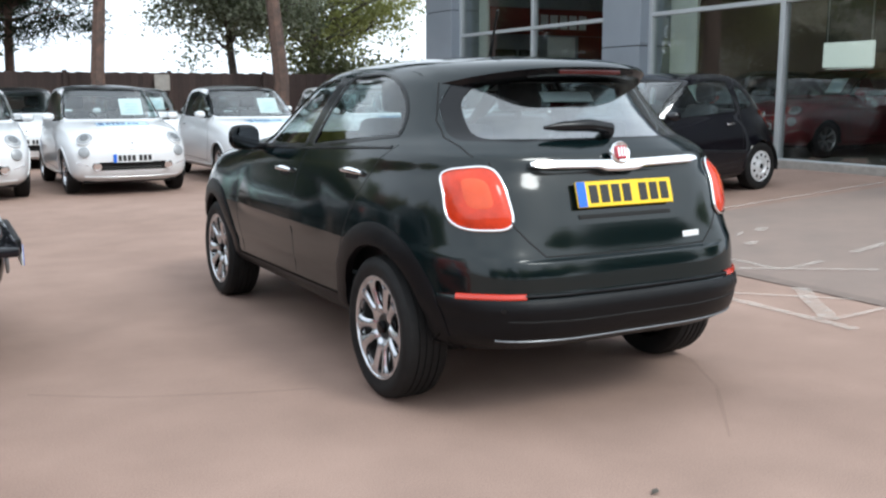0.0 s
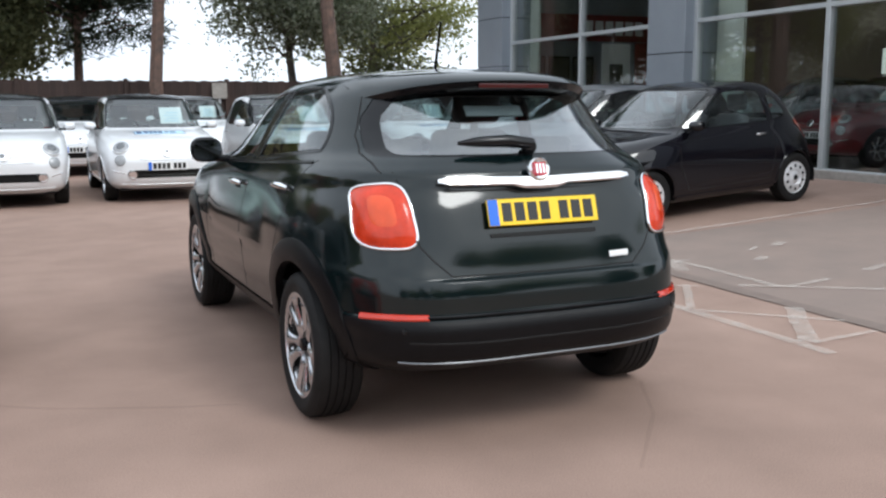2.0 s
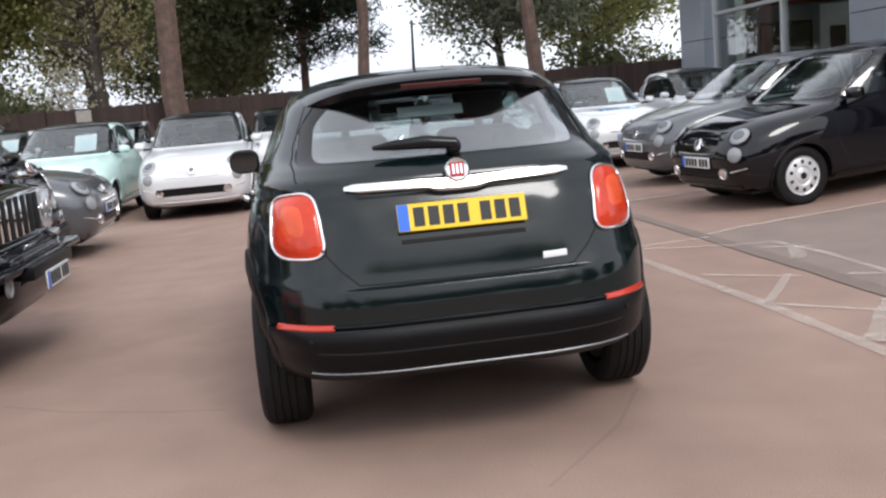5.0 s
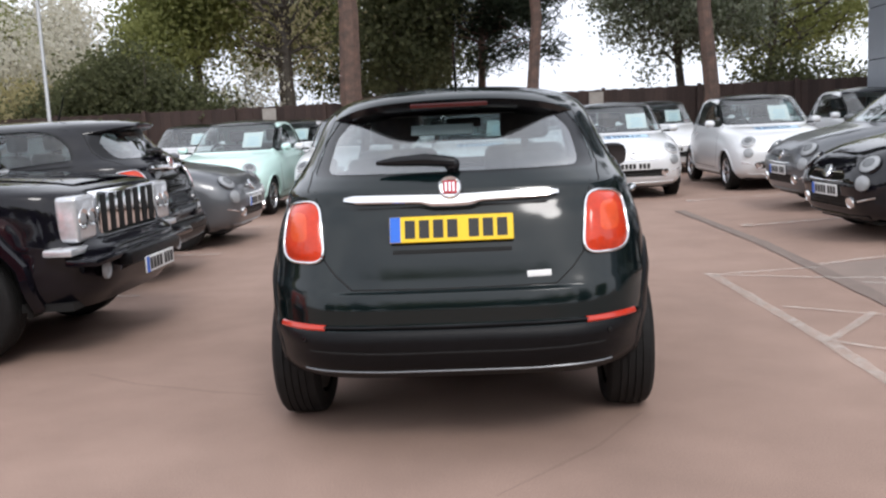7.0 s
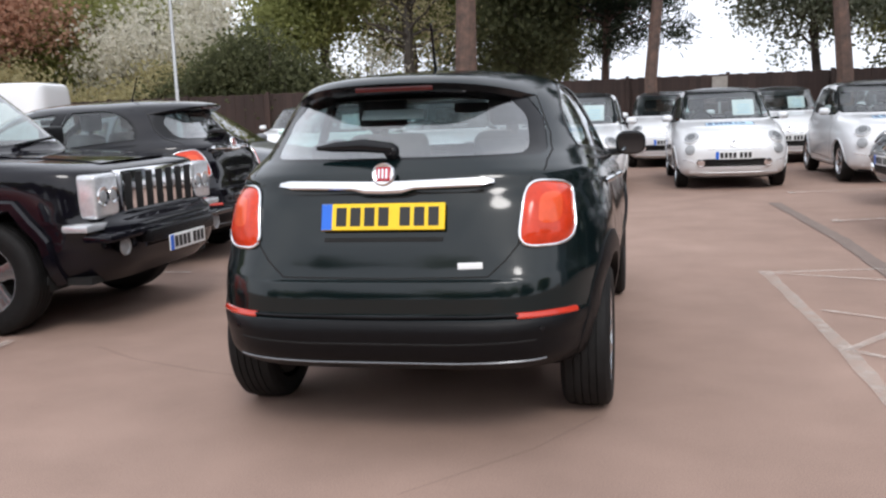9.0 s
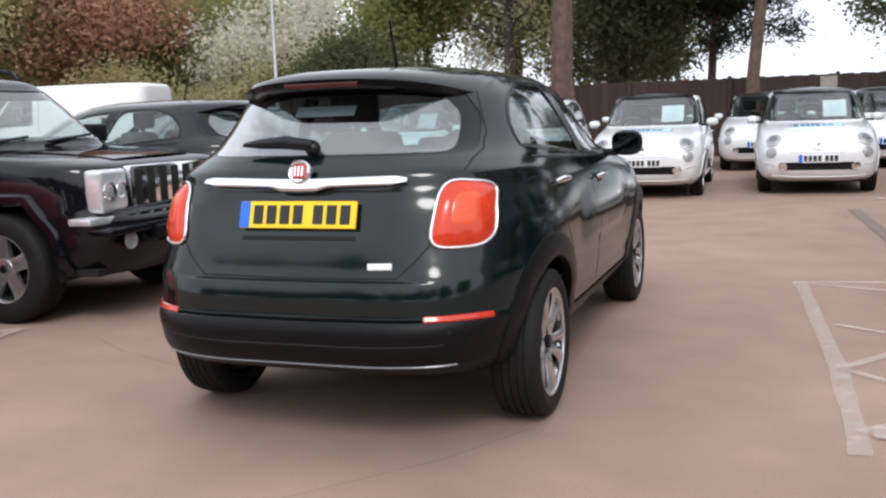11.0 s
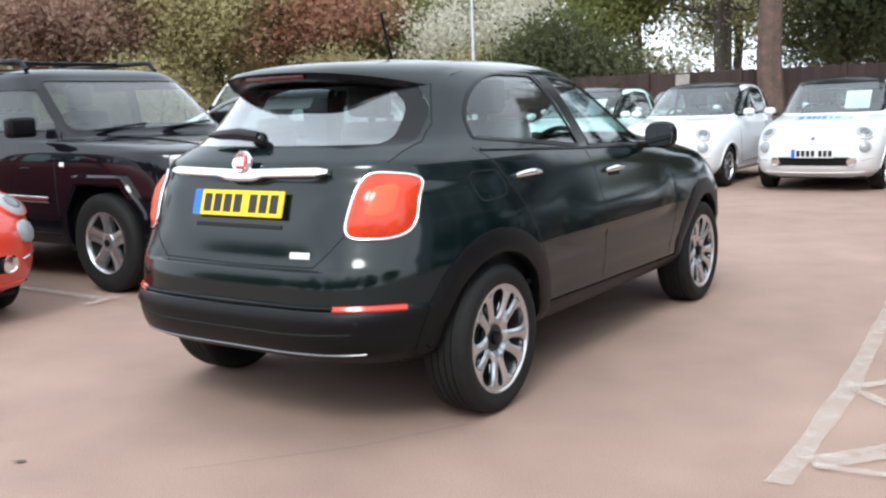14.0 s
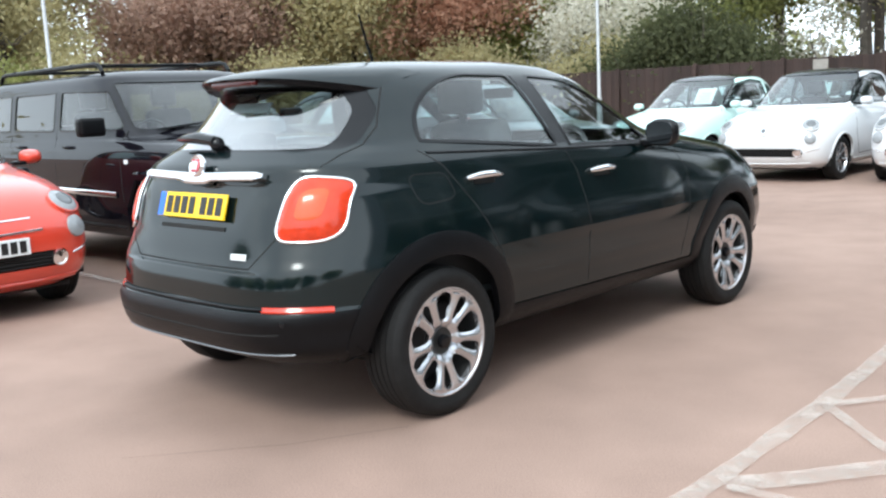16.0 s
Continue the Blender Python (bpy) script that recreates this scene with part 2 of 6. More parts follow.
def tarmac():
    m = material("reddish_brown_tarmac", (0.30, 0.245, 0.215), 0.86, spec=0.3)
    nt = m.node_tree
    b = nt.nodes["Principled BSDF"]
    tc = nt.nodes["Texture Coordinate"]

    def noise_node(scale, detail=6):
        n = nt.nodes.new("ShaderNodeTexNoise")
        n.inputs["Scale"].default_value = scale
        n.inputs["Detail"].default_value = detail
        nt.links.new(tc.outputs["Object"], n.inputs["Vector"])
        return n

    def ramp(src, p0, p1, c0, c1):
        r = nt.nodes.new("ShaderNodeValToRGB")
        r.color_ramp.elements[0].position, r.color_ramp.elements[1].position = p0, p1
        r.color_ramp.elements[0].color, r.color_ramp.elements[1].color = (*c0, 1), (*c1, 1)
        nt.links.new(src, r.inputs[0])
        return r

    def mul(a, c, fac=1.0):
        x = nt.nodes.new("ShaderNodeMix")
        x.data_type, x.blend_type = "RGBA", "MULTIPLY"
        x.inputs[0].default_value = fac
        nt.links.new(a, x.inputs[6])
        nt.links.new(c, x.inputs[7])
        return x.outputs[2]

    big = ramp(noise_node(0.35, 4).outputs["Fac"], 0.3, 0.72, (0.287, 0.193, 0.155), (0.367, 0.254, 0.207))
    mid = ramp(noise_node(2.2, 8).outputs["Fac"], 0.3, 0.7, (0.88, 0.88, 0.88), (1.06, 1.06, 1.06))
    fine = ramp(noise_node(170, 3).outputs["Fac"], 0.3, 0.75, (0.74, 0.73, 0.72), (1.18, 1.18, 1.18))
    nt.links.new(mul(mul(big.outputs[0], mid.outputs[0]), fine.outputs[0]), b.inputs["Base Color"])
    bp = nt.nodes.new("ShaderNodeBump")
    bp.inputs["Strength"].default_value, bp.inputs["Distance"].default_value = 0.35, 0.004
    nt.links.new(noise_node(210, 3).outputs["Fac"], bp.inputs["Height"])
    nt.links.new(bp.outputs[0], b.inputs["Normal"])
    return m


M["tarmac"] = tarmac()
M["tarmac_grey"] = material("greyer_worn_tarmac", (0.265, 0.196, 0.165), 0.85, second=(0.205, 0.16, 0.138), scale=1.6, bump=0.35, bump_scale=200)
M["seam"] = material("dark_bitumen_seam", (0.165, 0.124, 0.106), 0.8, second=(0.21, 0.158, 0.133), scale=5, bump=0.3, bump_scale=150)
M["tyre_mark"] = material("faint_dark_tyre_mark", (0.19, 0.135, 0.11), 0.85, vary=0.2, scale=5)
M["tyre_mark"].node_tree.nodes["Principled BSDF"].inputs["Alpha"].default_value = 0.09


# ---- mesh helpers ----
def finish(name, bm, mat, smooth=True):
    me = bpy.data.meshes.new(name)
    bm.normal_update()
    for f in bm.faces:
        f.smooth = smooth
    bm.to_mesh(me)
    bm.free()
    for mm in (mat if isinstance(mat, (list, tuple)) else [mat]):
        me.materials.append(mm)
    if smooth:
        me.set_sharp_from_angle(angle=radians(38))
    return me


def part(name, bm, mat, parent=None, label="", smooth=True):
    ob = new(name, finish(name, bm, mat, smooth))
    if parent is not None:
        ob.parent = parent
    if label:
        tagged(ob, label)
    return ob


def thing(name, m, label, category, group="", kind=""):
    ob = new(name)
    ob.empty_display_size = 0.2
    ob.matrix_world = m
    return tagged(ob, label, category, group, kind)


def add_box(bm, x0, x1, y0, y1, z0, z1, bevel=0.0, seg=2, m=None):
    vs = bmesh.ops.create_cube(bm, size=1.0)["verts"]
    for v in vs:
        v.co = Vector((x0 + (v.co.x + 0.5) * (x1 - x0), y0 + (v.co.y + 0.5) * (y1 - y0), z0 + (v.co.z + 0.5) * (z1 - z0)))
    if bevel:
        es = list({e for v in vs for e in v.link_edges})
        out = bmesh.ops.bevel(bm, geom=es, offset=bevel, segments=seg, profile=0.6, affect="EDGES")
        vs = list({v for f in out["faces"] for v in f.verts} | {v for v in vs if v.is_valid})
    if m is not None:
        bmesh.ops.transform(bm, matrix=m, verts=vs)
    return bm


def box(x0, x1, y0, y1, z0, z1, bevel=0.0, seg=2, m=None):
    return add_box(bmesh.new(), x0, x1, y0, y1, z0, z1, bevel, seg, m)


def lathe(profile, seg=48, axis="x", bm=None):
    """Profile of (along the axis, radius) turned round the axis."""
    bm = bm or bmesh.new()
    rows = []
    for a, r in profile:
        row = []
        for k in range(seg):
            c, s = math.cos(2 * math.pi * k / seg), math.sin(2 * math.pi * k / seg)
            row.append(bm.verts.new((a, r * c, r * s) if axis == "x" else (r * c, r * s, a)))
        rows.append(row)
    for p, q in zip(rows, rows[1:]):
        for k in range(seg):
            bm.faces.new((p[k], p[(k + 1) % seg], q[(k + 1) % seg], q[k]))
    return bm


def tube(points, radius, seg=8, closed=False, bm=None):
    bm = bm or bmesh.new()
    pts = [Vector(p) for p in points]
    n = len(pts)
    rad = radius if isinstance(radius, (list, tuple)) else [radius] * n
    rows = []
    up = Vector((0.31, 0.17, 0.93)).normalized()
    for i, p in enumerate(pts):
        a, b = pts[max(i - 1, 0)], pts[min(i + 1, n - 1)]
        if closed:
            a, b = pts[i - 1], pts[(i + 1) % n]
        d = (b - a).normalized()
        s = d.cross(up)
        s = s.normalized() if s.length > 1e-4 else Vector((1, 0, 0))
        u = s.cross(d)
        rows.append([bm.verts.new(p + rad[i] * (math.cos(2 * math.pi * k / seg) * s + math.sin(2 * math.pi * k / seg) * u)) for k in range(seg)])
    for i in range(n if closed else n - 1):
        p, q = rows[i], rows[(i + 1) % n]
        for k in range(seg):
            bm.faces.new((p[k], p[(k + 1) % seg], q[(k + 1) % seg], q[k]))
    if not closed:
        bm.faces.new(rows[0][::-1])
        bm.faces.new(rows[-1])
    return bm


def rounded(poly, r, n=5):
    """A polygon with filleted corners; r is one radius or one a corner."""
    out = []
    k = len(poly)
    for i, p in enumerate(poly):
        p = Vector(p)
        a, b = Vector(poly[i - 1]), Vector(poly[(i + 1) % k])
        ri = r[i] if isinstance(r, (list, tuple)) else r
        u, v = (a - p).normalized(), (b - p).normalized()
        half = math.acos(max(-1, min(1, u.dot(v)))) / 2
        d = min(ri / max(math.tan(half), 1e-3), 0.48 * (a - p).length, 0.48 * (b - p).length)
        s, e = p + u * d, p + v * d
        for j in range(n + 1):
            t = j / n
            out.append(tuple((1 - t) ** 2 * s + 2 * t * (1 - t) * p + t * t * e))
    return out


def pchip(xs, ys, x):
    """Monotone cubic through the given knots."""
    xs, ys, x = np.array(xs, float), np.array(ys, float), np.asarray(x, float)
    h, d = np.diff(xs), np.diff(ys) / np.diff(xs)
    m = np.zeros_like(ys)
    for i in range(1, len(xs) - 1):
        if d[i - 1] * d[i] > 0:
            w1, w2 = 2 * h[i] + h[i - 1], h[i] + 2 * h[i - 1]
            m[i] = (w1 + w2) / (w1 / d[i - 1] + w2 / d[i])
    m[0], m[-1] = d[0], d[-1]
    i = np.clip(np.searchsorted(xs, x) - 1, 0, len(h) - 1)
    t = (x - xs[i]) / h[i]
    return (2 * t ** 3 - 3 * t ** 2 + 1) * ys[i] + (t ** 3 - 2 * t ** 2 + t) * h[i] * m[i] + (-2 * t ** 3 + 3 * t ** 2) * ys[i + 1] + (t ** 3 - t ** 2) * h[i] * m[i + 1]


def quarter(w, a, n, count, bias=1.0):
    """Points of a superellipse's quarter, evenly spaced: from (0, a) to (w, 0)."""
    th = np.linspace(0, math.pi / 2, 241)
    x, y = w * np.sin(th) ** (2 / n), a * np.cos(th) ** (2 / n)
    s = np.concatenate([[0], np.cumsum(np.hypot(np.diff(x), np.diff(y)))])
    u = s[-1] * np.linspace(0, 1, count + 1) ** bias
    return np.interp(u, s, x), np.interp(u, s, y)


def shell(rings, ns, nq, rise=None, bias=1.0, dent=None, hip=None):
    """A car's skin from rings (z, rear y, front y, half width, rear and front squareness), bottom to top.
    rise(x, y, z) lifts points, for belts that climb. x to the right, y ahead."""
    k = np.arange(len(rings))
    u = np.linspace(0, len(rings) - 1, ns)
    z, yr, yf, w, n1, n2 = [pchip(k, [r[i] for r in rings], u) for i in range(6)]
    bm = bmesh.new()
    rows = []
    for i in range(ns):
        yc = yr[i] + 0.45 * (yf[i] - yr[i])
        xa, ya = quarter(w[i], yc - yr[i], n1[i], nq, bias)
        xb, yb = quarter(w[i], yf[i] - yc, n2[i], nq)
        half = [(x, yc - y) for x, y in zip(xa, ya)] + [(x, yc + y) for x, y in zip(xb[::-1], yb[::-1])][1:]
        loop = half + [(-x, y) for x, y in half[-2:0:-1]]
        rows.append([bm.verts.new((x, y + (dent(x, y, z[i] + (rise(x, y, z[i]) if rise else 0)) if dent else 0), z[i] + (rise(x, y, z[i]) if rise else 0))) for x, y in loop])
    if hip:
        for row in rows:
            for v in row:
                v.co.x += math.copysign(hip(*v.co), v.co.x) if abs(v.co.x) > 0.5 else 0.0
    m = len(rows[0])
    for p, q in zip(rows, rows[1:]):
        for j in range(m):
            bm.faces.new((p[j], p[(j + 1) % m], q[(j + 1) % m], q[j]))
    bmesh.ops.remove_doubles(bm, verts=rows[-1], dist=0.0005)
    bm.normal_update()
    return bm


SIDE, BACK = (1, 2), (0, 2)


def carve(bm, poly, plane, pick):
    """Cuts a convex outline, given in the side or rear view, into the skin and takes that piece out as a mesh of its own."""
    a, b = plane
    area = sum(p[0] * q[1] - q[0] * p[1] for p, q in zip(poly, poly[1:] + poly[:1]))
    if area < 0:
        poly = poly[::-1]
    lo = [min(p[i] for p in poly) for i in (0, 1)]
    hi = [max(p[i] for p in poly) for i in (0, 1)]

    def near(f):
        ca = [v.co[a] for v in f.verts]
        cb = [v.co[b] for v in f.verts]
        return max(ca) >= lo[0] and min(ca) <= hi[0] and max(cb) >= lo[1] and min(cb) <= hi[1]

    cur = [f for f in bm.faces if near(f) and pick(f.calc_center_median(), f.normal)]
    for p, q in zip(poly, poly[1:] + poly[:1]):
        d = (q[0] - p[0], q[1] - p[1])
        if d[0] ** 2 + d[1] ** 2 < 1e-10:
            continue
        co, no = Vector((0, 0, 0)), Vector((0, 0, 0))
        co[a], co[b] = p
        no[a], no[b] = -d[1], d[0]
        no.normalize()
        geom = list({e for f in cur for e in f.edges}) + cur + list({v for f in cur for v in f.verts})
        old = set(cur)
        res = bmesh.ops.bisect_plane(bm, geom=geom, dist=1e-6, plane_co=co, plane_no=no)
        fs = {g for g in res["geom"] if isinstance(g, bmesh.types.BMFace)} | {f for f in old if f.is_valid}
        cur = [f for f in fs if (f.calc_center_median() - co).dot(no) > 0]
    out = bmesh.new()
    if cur:
        twin = {v: out.verts.new(v.co) for v in {v for f in cur for v in f.verts}}
        for f in cur:
            out.faces.new([twin[v] for v in f.verts])
        bmesh.ops.delete(bm, geom=cur, context="FACES")
    return out


def grow(bm, d):
    bm.normal_update()
    for v in bm.verts:
        v.co += v.normal * d
    return bm


def thicken(bm, d):
    """Gives a skin piece depth, inwards."""
    bm.normal_update()
    edge = [e for e in bm.edges if e.is_boundary]
    ext = bmesh.ops.extrude_edge_only(bm, edges=edge)
    vs = [g for g in ext["geom"] if isinstance(g, bmesh.types.BMVert)]
    nm = {}
    for v in vs:
        for e in v.link_edges:
            o = e.other_vert(v)
            if o not in vs:
                nm[v] = o.normal.copy()
    for v, n in nm.items():
        v.co -= n * d
    return bm


def cast(tree, plane, p, side=1):
    """The place and normal on the skin behind a point of the side view (from +x or -x) or rear view (side -1: front)."""
    if plane == SIDE:
        o, d = Vector((3 * side, p[0], p[1])), Vector((-side, 0, 0))
    else:
        o, d = Vector((p[0], -3 * side + (0 if side > 0 else 5), p[1])), Vector((0, side, 0))
    hit, n, _, _ = tree.ray_cast(o, d)
    if hit is None:
        hit, n, _, _ = tree.find_nearest(Vector((o.x * 0.3, p[0], p[1])) if plane == SIDE else Vector((p[0], 0.2 if side > 0 else 4, p[1])))
    if n.dot(d) > 0:
        n = -n
    return hit, n


def strip(pts, norms, wide, high, closed=False, sink=0.004):
    """A band of the given width and height along points on a skin."""
    bm = bmesh.new()
    n = len(pts)
    rows = []
    for i in range(n):
        if closed:
            t = pts[(i + 1) % n] - pts[i - 1]
        else:
            t = pts[min(i + 1, n - 1)] - pts[max(i - 1, 0)]
        t.normalize()
        s = norms[i].cross(t).normalized() * (wide / 2)
        up, dn = norms[i] * high, norms[i] * -sink
        rows.append([bm.verts.new(pts[i] + o) for o in (-s + dn, -s + up * 0.6, -s * 0.6 + up, s * 0.6 + up, s + up * 0.6, s + dn)])
    for i in range(n if closed else n - 1):
        p, q = rows[i], rows[(i + 1) % n]
        for k in range(5):
            bm.faces.new((p[k], p[k + 1], q[k + 1], q[k]))
    bmesh.ops.recalc_face_normals(bm, faces=bm.faces)
    return bm


def dense(poly, step, closed=True):
    out = []
    seq = list(zip(poly, poly[1:] + poly[:1])) if closed else list(zip(poly, poly[1:]))
    for p, q in seq:
        k = max(1, int(math.hypot(q[0] - p[0], q[1] - p[1]) / step))
        out += [(p[0] + (q[0] - p[0]) * i / k, p[1] + (q[1] - p[1]) * i / k) for i in range(k)]
    if not closed:
        out.append(tuple(poly[-1]))
    return out


def band(tree, plane, poly, wide, high, side=1, closed=True, step=0.04, sink=0.004):
    hits = [cast(tree, plane, p, side) for p in dense(poly, step, closed)]
    return strip([h for h, _ in hits], [n for _, n in hits], wide, high, closed, sink)


def smooth_loop(vs, passes=3):
    for _ in range(passes):
        vs = [(vs[i - 1] + vs[i] * 2 + vs[(i + 1) % len(vs)]) / 4 for i in range(len(vs))]
    return vs


def patch(tree, poly, lift, bulge, rings=9, side=1):
    """A domed lens over an outline of the rear view, lying on the skin, with a skirt that sinks into it."""
    out = dense(poly, 0.012)
    cx, cz = sum(p[0] for p in out) / len(out), sum(p[1] for p in out) / len(out)
    bm = bmesh.new()
    rows = []
    for r in [(k / rings) ** 0.8 for k in range(1, rings + 1)]:
        hits = [cast(tree, BACK, (cx + (x - cx) * r, cz + (z - cz) * r), side) for x, z in out]
        pts, nor = smooth_loop([h for h, _ in hits]), smooth_loop([n for _, n in hits], 8)
        d = lift + bulge * (1 - r ** 5)
        rows.append([bm.verts.new(p + n.normalized() * d) for p, n in zip(pts, nor)])
        last = (pts, nor)
    rows.append([bm.verts.new(p - n.normalized() * 0.02) for p, n in zip(*last)])
    h, n = cast(tree, BACK, (cx, cz), side)
    mid = bm.verts.new(h + n * (lift + bulge))
    k = len(out)
    for i in range(k):
        bm.faces.new((mid, rows[0][i], rows[0][(i + 1) % k]))
    for p, q in zip(rows, rows[1:]):
        for i in range(k):
            bm.faces.new((p[i], q[i], q[(i + 1) % k], p[(i + 1) % k]))
    bmesh.ops.recalc_face_normals(bm, faces=bm.faces)
    return bm


def ring_tube(tree, poly, radius, lift, side=1):
    """A round bead along a closed outline of the rear view."""
    hits = [cast(tree, BACK, p, side) for p in dense(poly, 0.012)]
    pts, nor = smooth_loop([h for h, _ in hits]), smooth_loop([n for _, n in hits], 8)
    return tube([p + n.normalized() * lift for p, n in zip(pts, nor)], radius, 10, True)


def arc(cy, cz, r, a0, a1, n):
    return [(cy + r * math.cos(radians(a0 + (a1 - a0) * i / n)), cz + r * math.sin(radians(a0 + (a1 - a0) * i / n))) for i in range(n + 1)]
from mathutils.bvhtree import BVHTree


# ---- wheels ----
def tyre_mesh(r, rim_r, wide):
    h = wide / 2
    prof = [(-h * 0.86, rim_r * 0.99), (-h * 0.98, rim_r + (r - rim_r) * 0.35), (-h, rim_r + (r - rim_r) * 0.6), (-h * 0.93, r - 0.022), (-h * 0.8, r - 0.006)]
    for g in (-0.45, -0.15, 0.15, 0.45):
        prof += [(h * (g - 0.035), r), (h * (g - 0.03), r - 0.007), (h * (g + 0.03), r - 0.007), (h * (g + 0.035), r)]
    prof += [(h * 0.8, r - 0.006), (h * 0.93, r - 0.022), (h, rim_r + (r - rim_r) * 0.6), (h * 0.98, rim_r + (r - rim_r) * 0.35), (h * 0.86, rim_r * 0.99)]
    return lathe(prof, 56)


def spoke_bm(bm, path, widths, depth, x_of):
    """A tapered bar in the wheel's plane along path (radius, angle); x_of(radius) is its outer face."""
    rows = []
    pts = [(r * math.cos(a), r * math.sin(a), r) for r, a in path]
    for i, (c, s, r) in enumerate(pts):
        p, q = pts[max(i - 1, 0)], pts[min(i + 1, len(pts) - 1)]
        t = Vector((q[0] - p[0], q[1] - p[1])).normalized()
        n = Vector((-t.y, t.x)) * widths[i] / 2
        x = x_of(r)
        rows.append([bm.verts.new((xx, c + k * n.x, s + k * n.y)) for xx, k in ((x - depth, -1.0), (x - 0.008, -0.95), (x, -0.5), (x, 0.5), (x - 0.008, 0.95), (x - depth, 1.0))])
    for p, q in zip(rows, rows[1:]):
        for k in range(5):
            bm.faces.new((p[k], q[k], q[k + 1], p[k + 1]))


def wheel(parent, m, style, r=0.335, rim_r=0.222, wide=0.215):
    """A wheel with its outer side towards +x of m."""
    t = part("wheel", tyre_mesh(r, rim_r, wide), M["rubber"], parent)
    t.matrix_local = m
    face = wide * 0.42
    if style == "cover":
        bm = lathe([(face - 0.02, rim_r * 1.02), (face + 0.004, rim_r * 0.98), (face - 0.004, rim_r * 0.9), (face + 0.012, rim_r * 0.72), (face + 0.014, rim_r * 0.5), (face + 0.002, rim_r * 0.42), (face + 0.016, rim_r * 0.3), (face + 0.016, 0.002)], 48)
        part("wheel_cover", bm, M["steel_cover"], t)
        for k in range(10):
            part("cover_slot", box(face + 0.004, face + 0.0165, -0.016, 0.016, rim_r * 0.62, rim_r * 0.8, 0.004, 1, Matrix.Rotation(math.pi * k / 5, 4, "X")), M["gap"], t)
        part("hub_cap", lathe([(face + 0.016, 0.034), (face + 0.021, 0.03), (face + 0.023, 0.002)], 20), M["gap"], t)
        return t
    bm = lathe([(face, rim_r * 1.03), (face + 0.006, rim_r * 1.0), (face - 0.004, rim_r * 0.955), (face - 0.03, rim_r * 0.93), (-wide * 0.4, rim_r * 0.9), (-wide * 0.42, 0.06), (-wide * 0.42, 0.002)], 48)
    part("rim_barrel", bm, M["alloy_dark"], t)
    bm = lathe([(face - 0.012, rim_r * 1.035), (face + 0.007, rim_r * 1.015), (face + 0.007, rim_r * 0.985), (face - 0.006, rim_r * 0.94), (face - 0.03, rim_r * 0.93)], 56)
    part("rim", bm, M["alloy"], t)

    def dish(q):
        return face - 0.034 * (1 - q / rim_r) ** 1.0

    if style == "double":
        bm = bmesh.new()
        radii = [0.19, 0.26, 0.32] + list(np.linspace(0.37, 0.93, 15)) + [0.955, 0.975]

        def half_angles(f):
            big = 14.0 * max(0.0, 1 - abs((f - 0.66) / 0.275) ** 3.0) ** 0.5 * (0.72 + 0.42 * f)
            slot = 6.2 * max(0.0, 1 - abs((f - 0.69) / 0.235) ** 3.4) ** 0.5 * (0.5 + 0.72 * f)
            return max(big, 0.3), max(slot, 0.15)

        cols = []
        for k in range(5):
            for c in range(12):
                cols.append((k, c))
        rows = []
        for f in radii:
            hb, hs = half_angles(f)
            row = []
            for k, c in cols:
                if c <= 5:
                    u = c / 5
                    a = -36 + hs + (36 - hs - hb) * u
                else:
                    u = (c - 6) / 5
                    a = hb + (36 - hs - hb) * u
                x = dish(rim_r * f) + 0.013 * math.sin(math.pi * u) * (1 if 0.36 < f < 0.9 else 0.3) - (0.01 if f < 0.3 else 0)
                ang = radians(90 + 72 * k + a)
                row.append(bm.verts.new((x, rim_r * f * math.cos(ang), rim_r * f * math.sin(ang))))
            rows.append(row)
        n = len(cols)
        for i in range(len(radii) - 1):
            mid = (radii[i] + radii[i + 1]) / 2
            hole = 0.39 < mid < 0.93
            for j in range(n):
                if hole and j % 12 in (5, 11):
                    continue
                bm.faces.new((rows[i][j], rows[i][(j + 1) % n], rows[i + 1][(j + 1) % n], rows[i + 1][j]))
        bmesh.ops.recalc_face_normals(bm, faces=bm.faces)
        if sum(f.normal.x for f in bm.faces) < 0:
            bmesh.ops.reverse_faces(bm, faces=bm.faces)
        part("spoked_face", thicken(bm, 0.034), M["alloy"], t, "silver alloy face with five double spokes")
        part("hub", lathe([(face - 0.075, 0.064), (face - 0.036, 0.064), (face - 0.028, 0.058), (face - 0.034, 0.044), (face - 0.034, 0.002)], 28), M["alloy_dark"], t)
    else:
        nspoke, wf = (5, 2.25) if style == "five" else (7, 1.0)
        for k in range(nspoke):
            bm = bmesh.new()
            a = 2 * math.pi * k / nspoke + math.pi / 2
            spoke_bm(bm, [(rim_r * q, a) for q in (0.16, 0.4, 0.65, 0.85, 0.97)], [0.05 * wf, 0.045 * wf, 0.045 * wf, 0.052 * wf, 0.075 * wf], 0.04, dish)
            part("spoke", bm, M["alloy"], t)
        part("hub", lathe([(face - 0.075, 0.07), (face - 0.02, 0.068), (face - 0.012, 0.045), (face - 0.012, 0.002)], 24), M["alloy"], t)
    part("hub_cap", lathe([(face - 0.03, 0.03), (face - 0.006, 0.029), (face - 0.003, 0.022), (face - 0.003, 0.002)], 20), M["gloss_black"], t)
    return t


def wheels(car, axles, half, style, r, rim_r, wide):
    for y in axles:
        for s in (1, -1):
            wheel(car, pose(s * (half - wide / 2), y, r, 0, 0, 0 if s > 0 else 180), style, r, rim_r, wide)


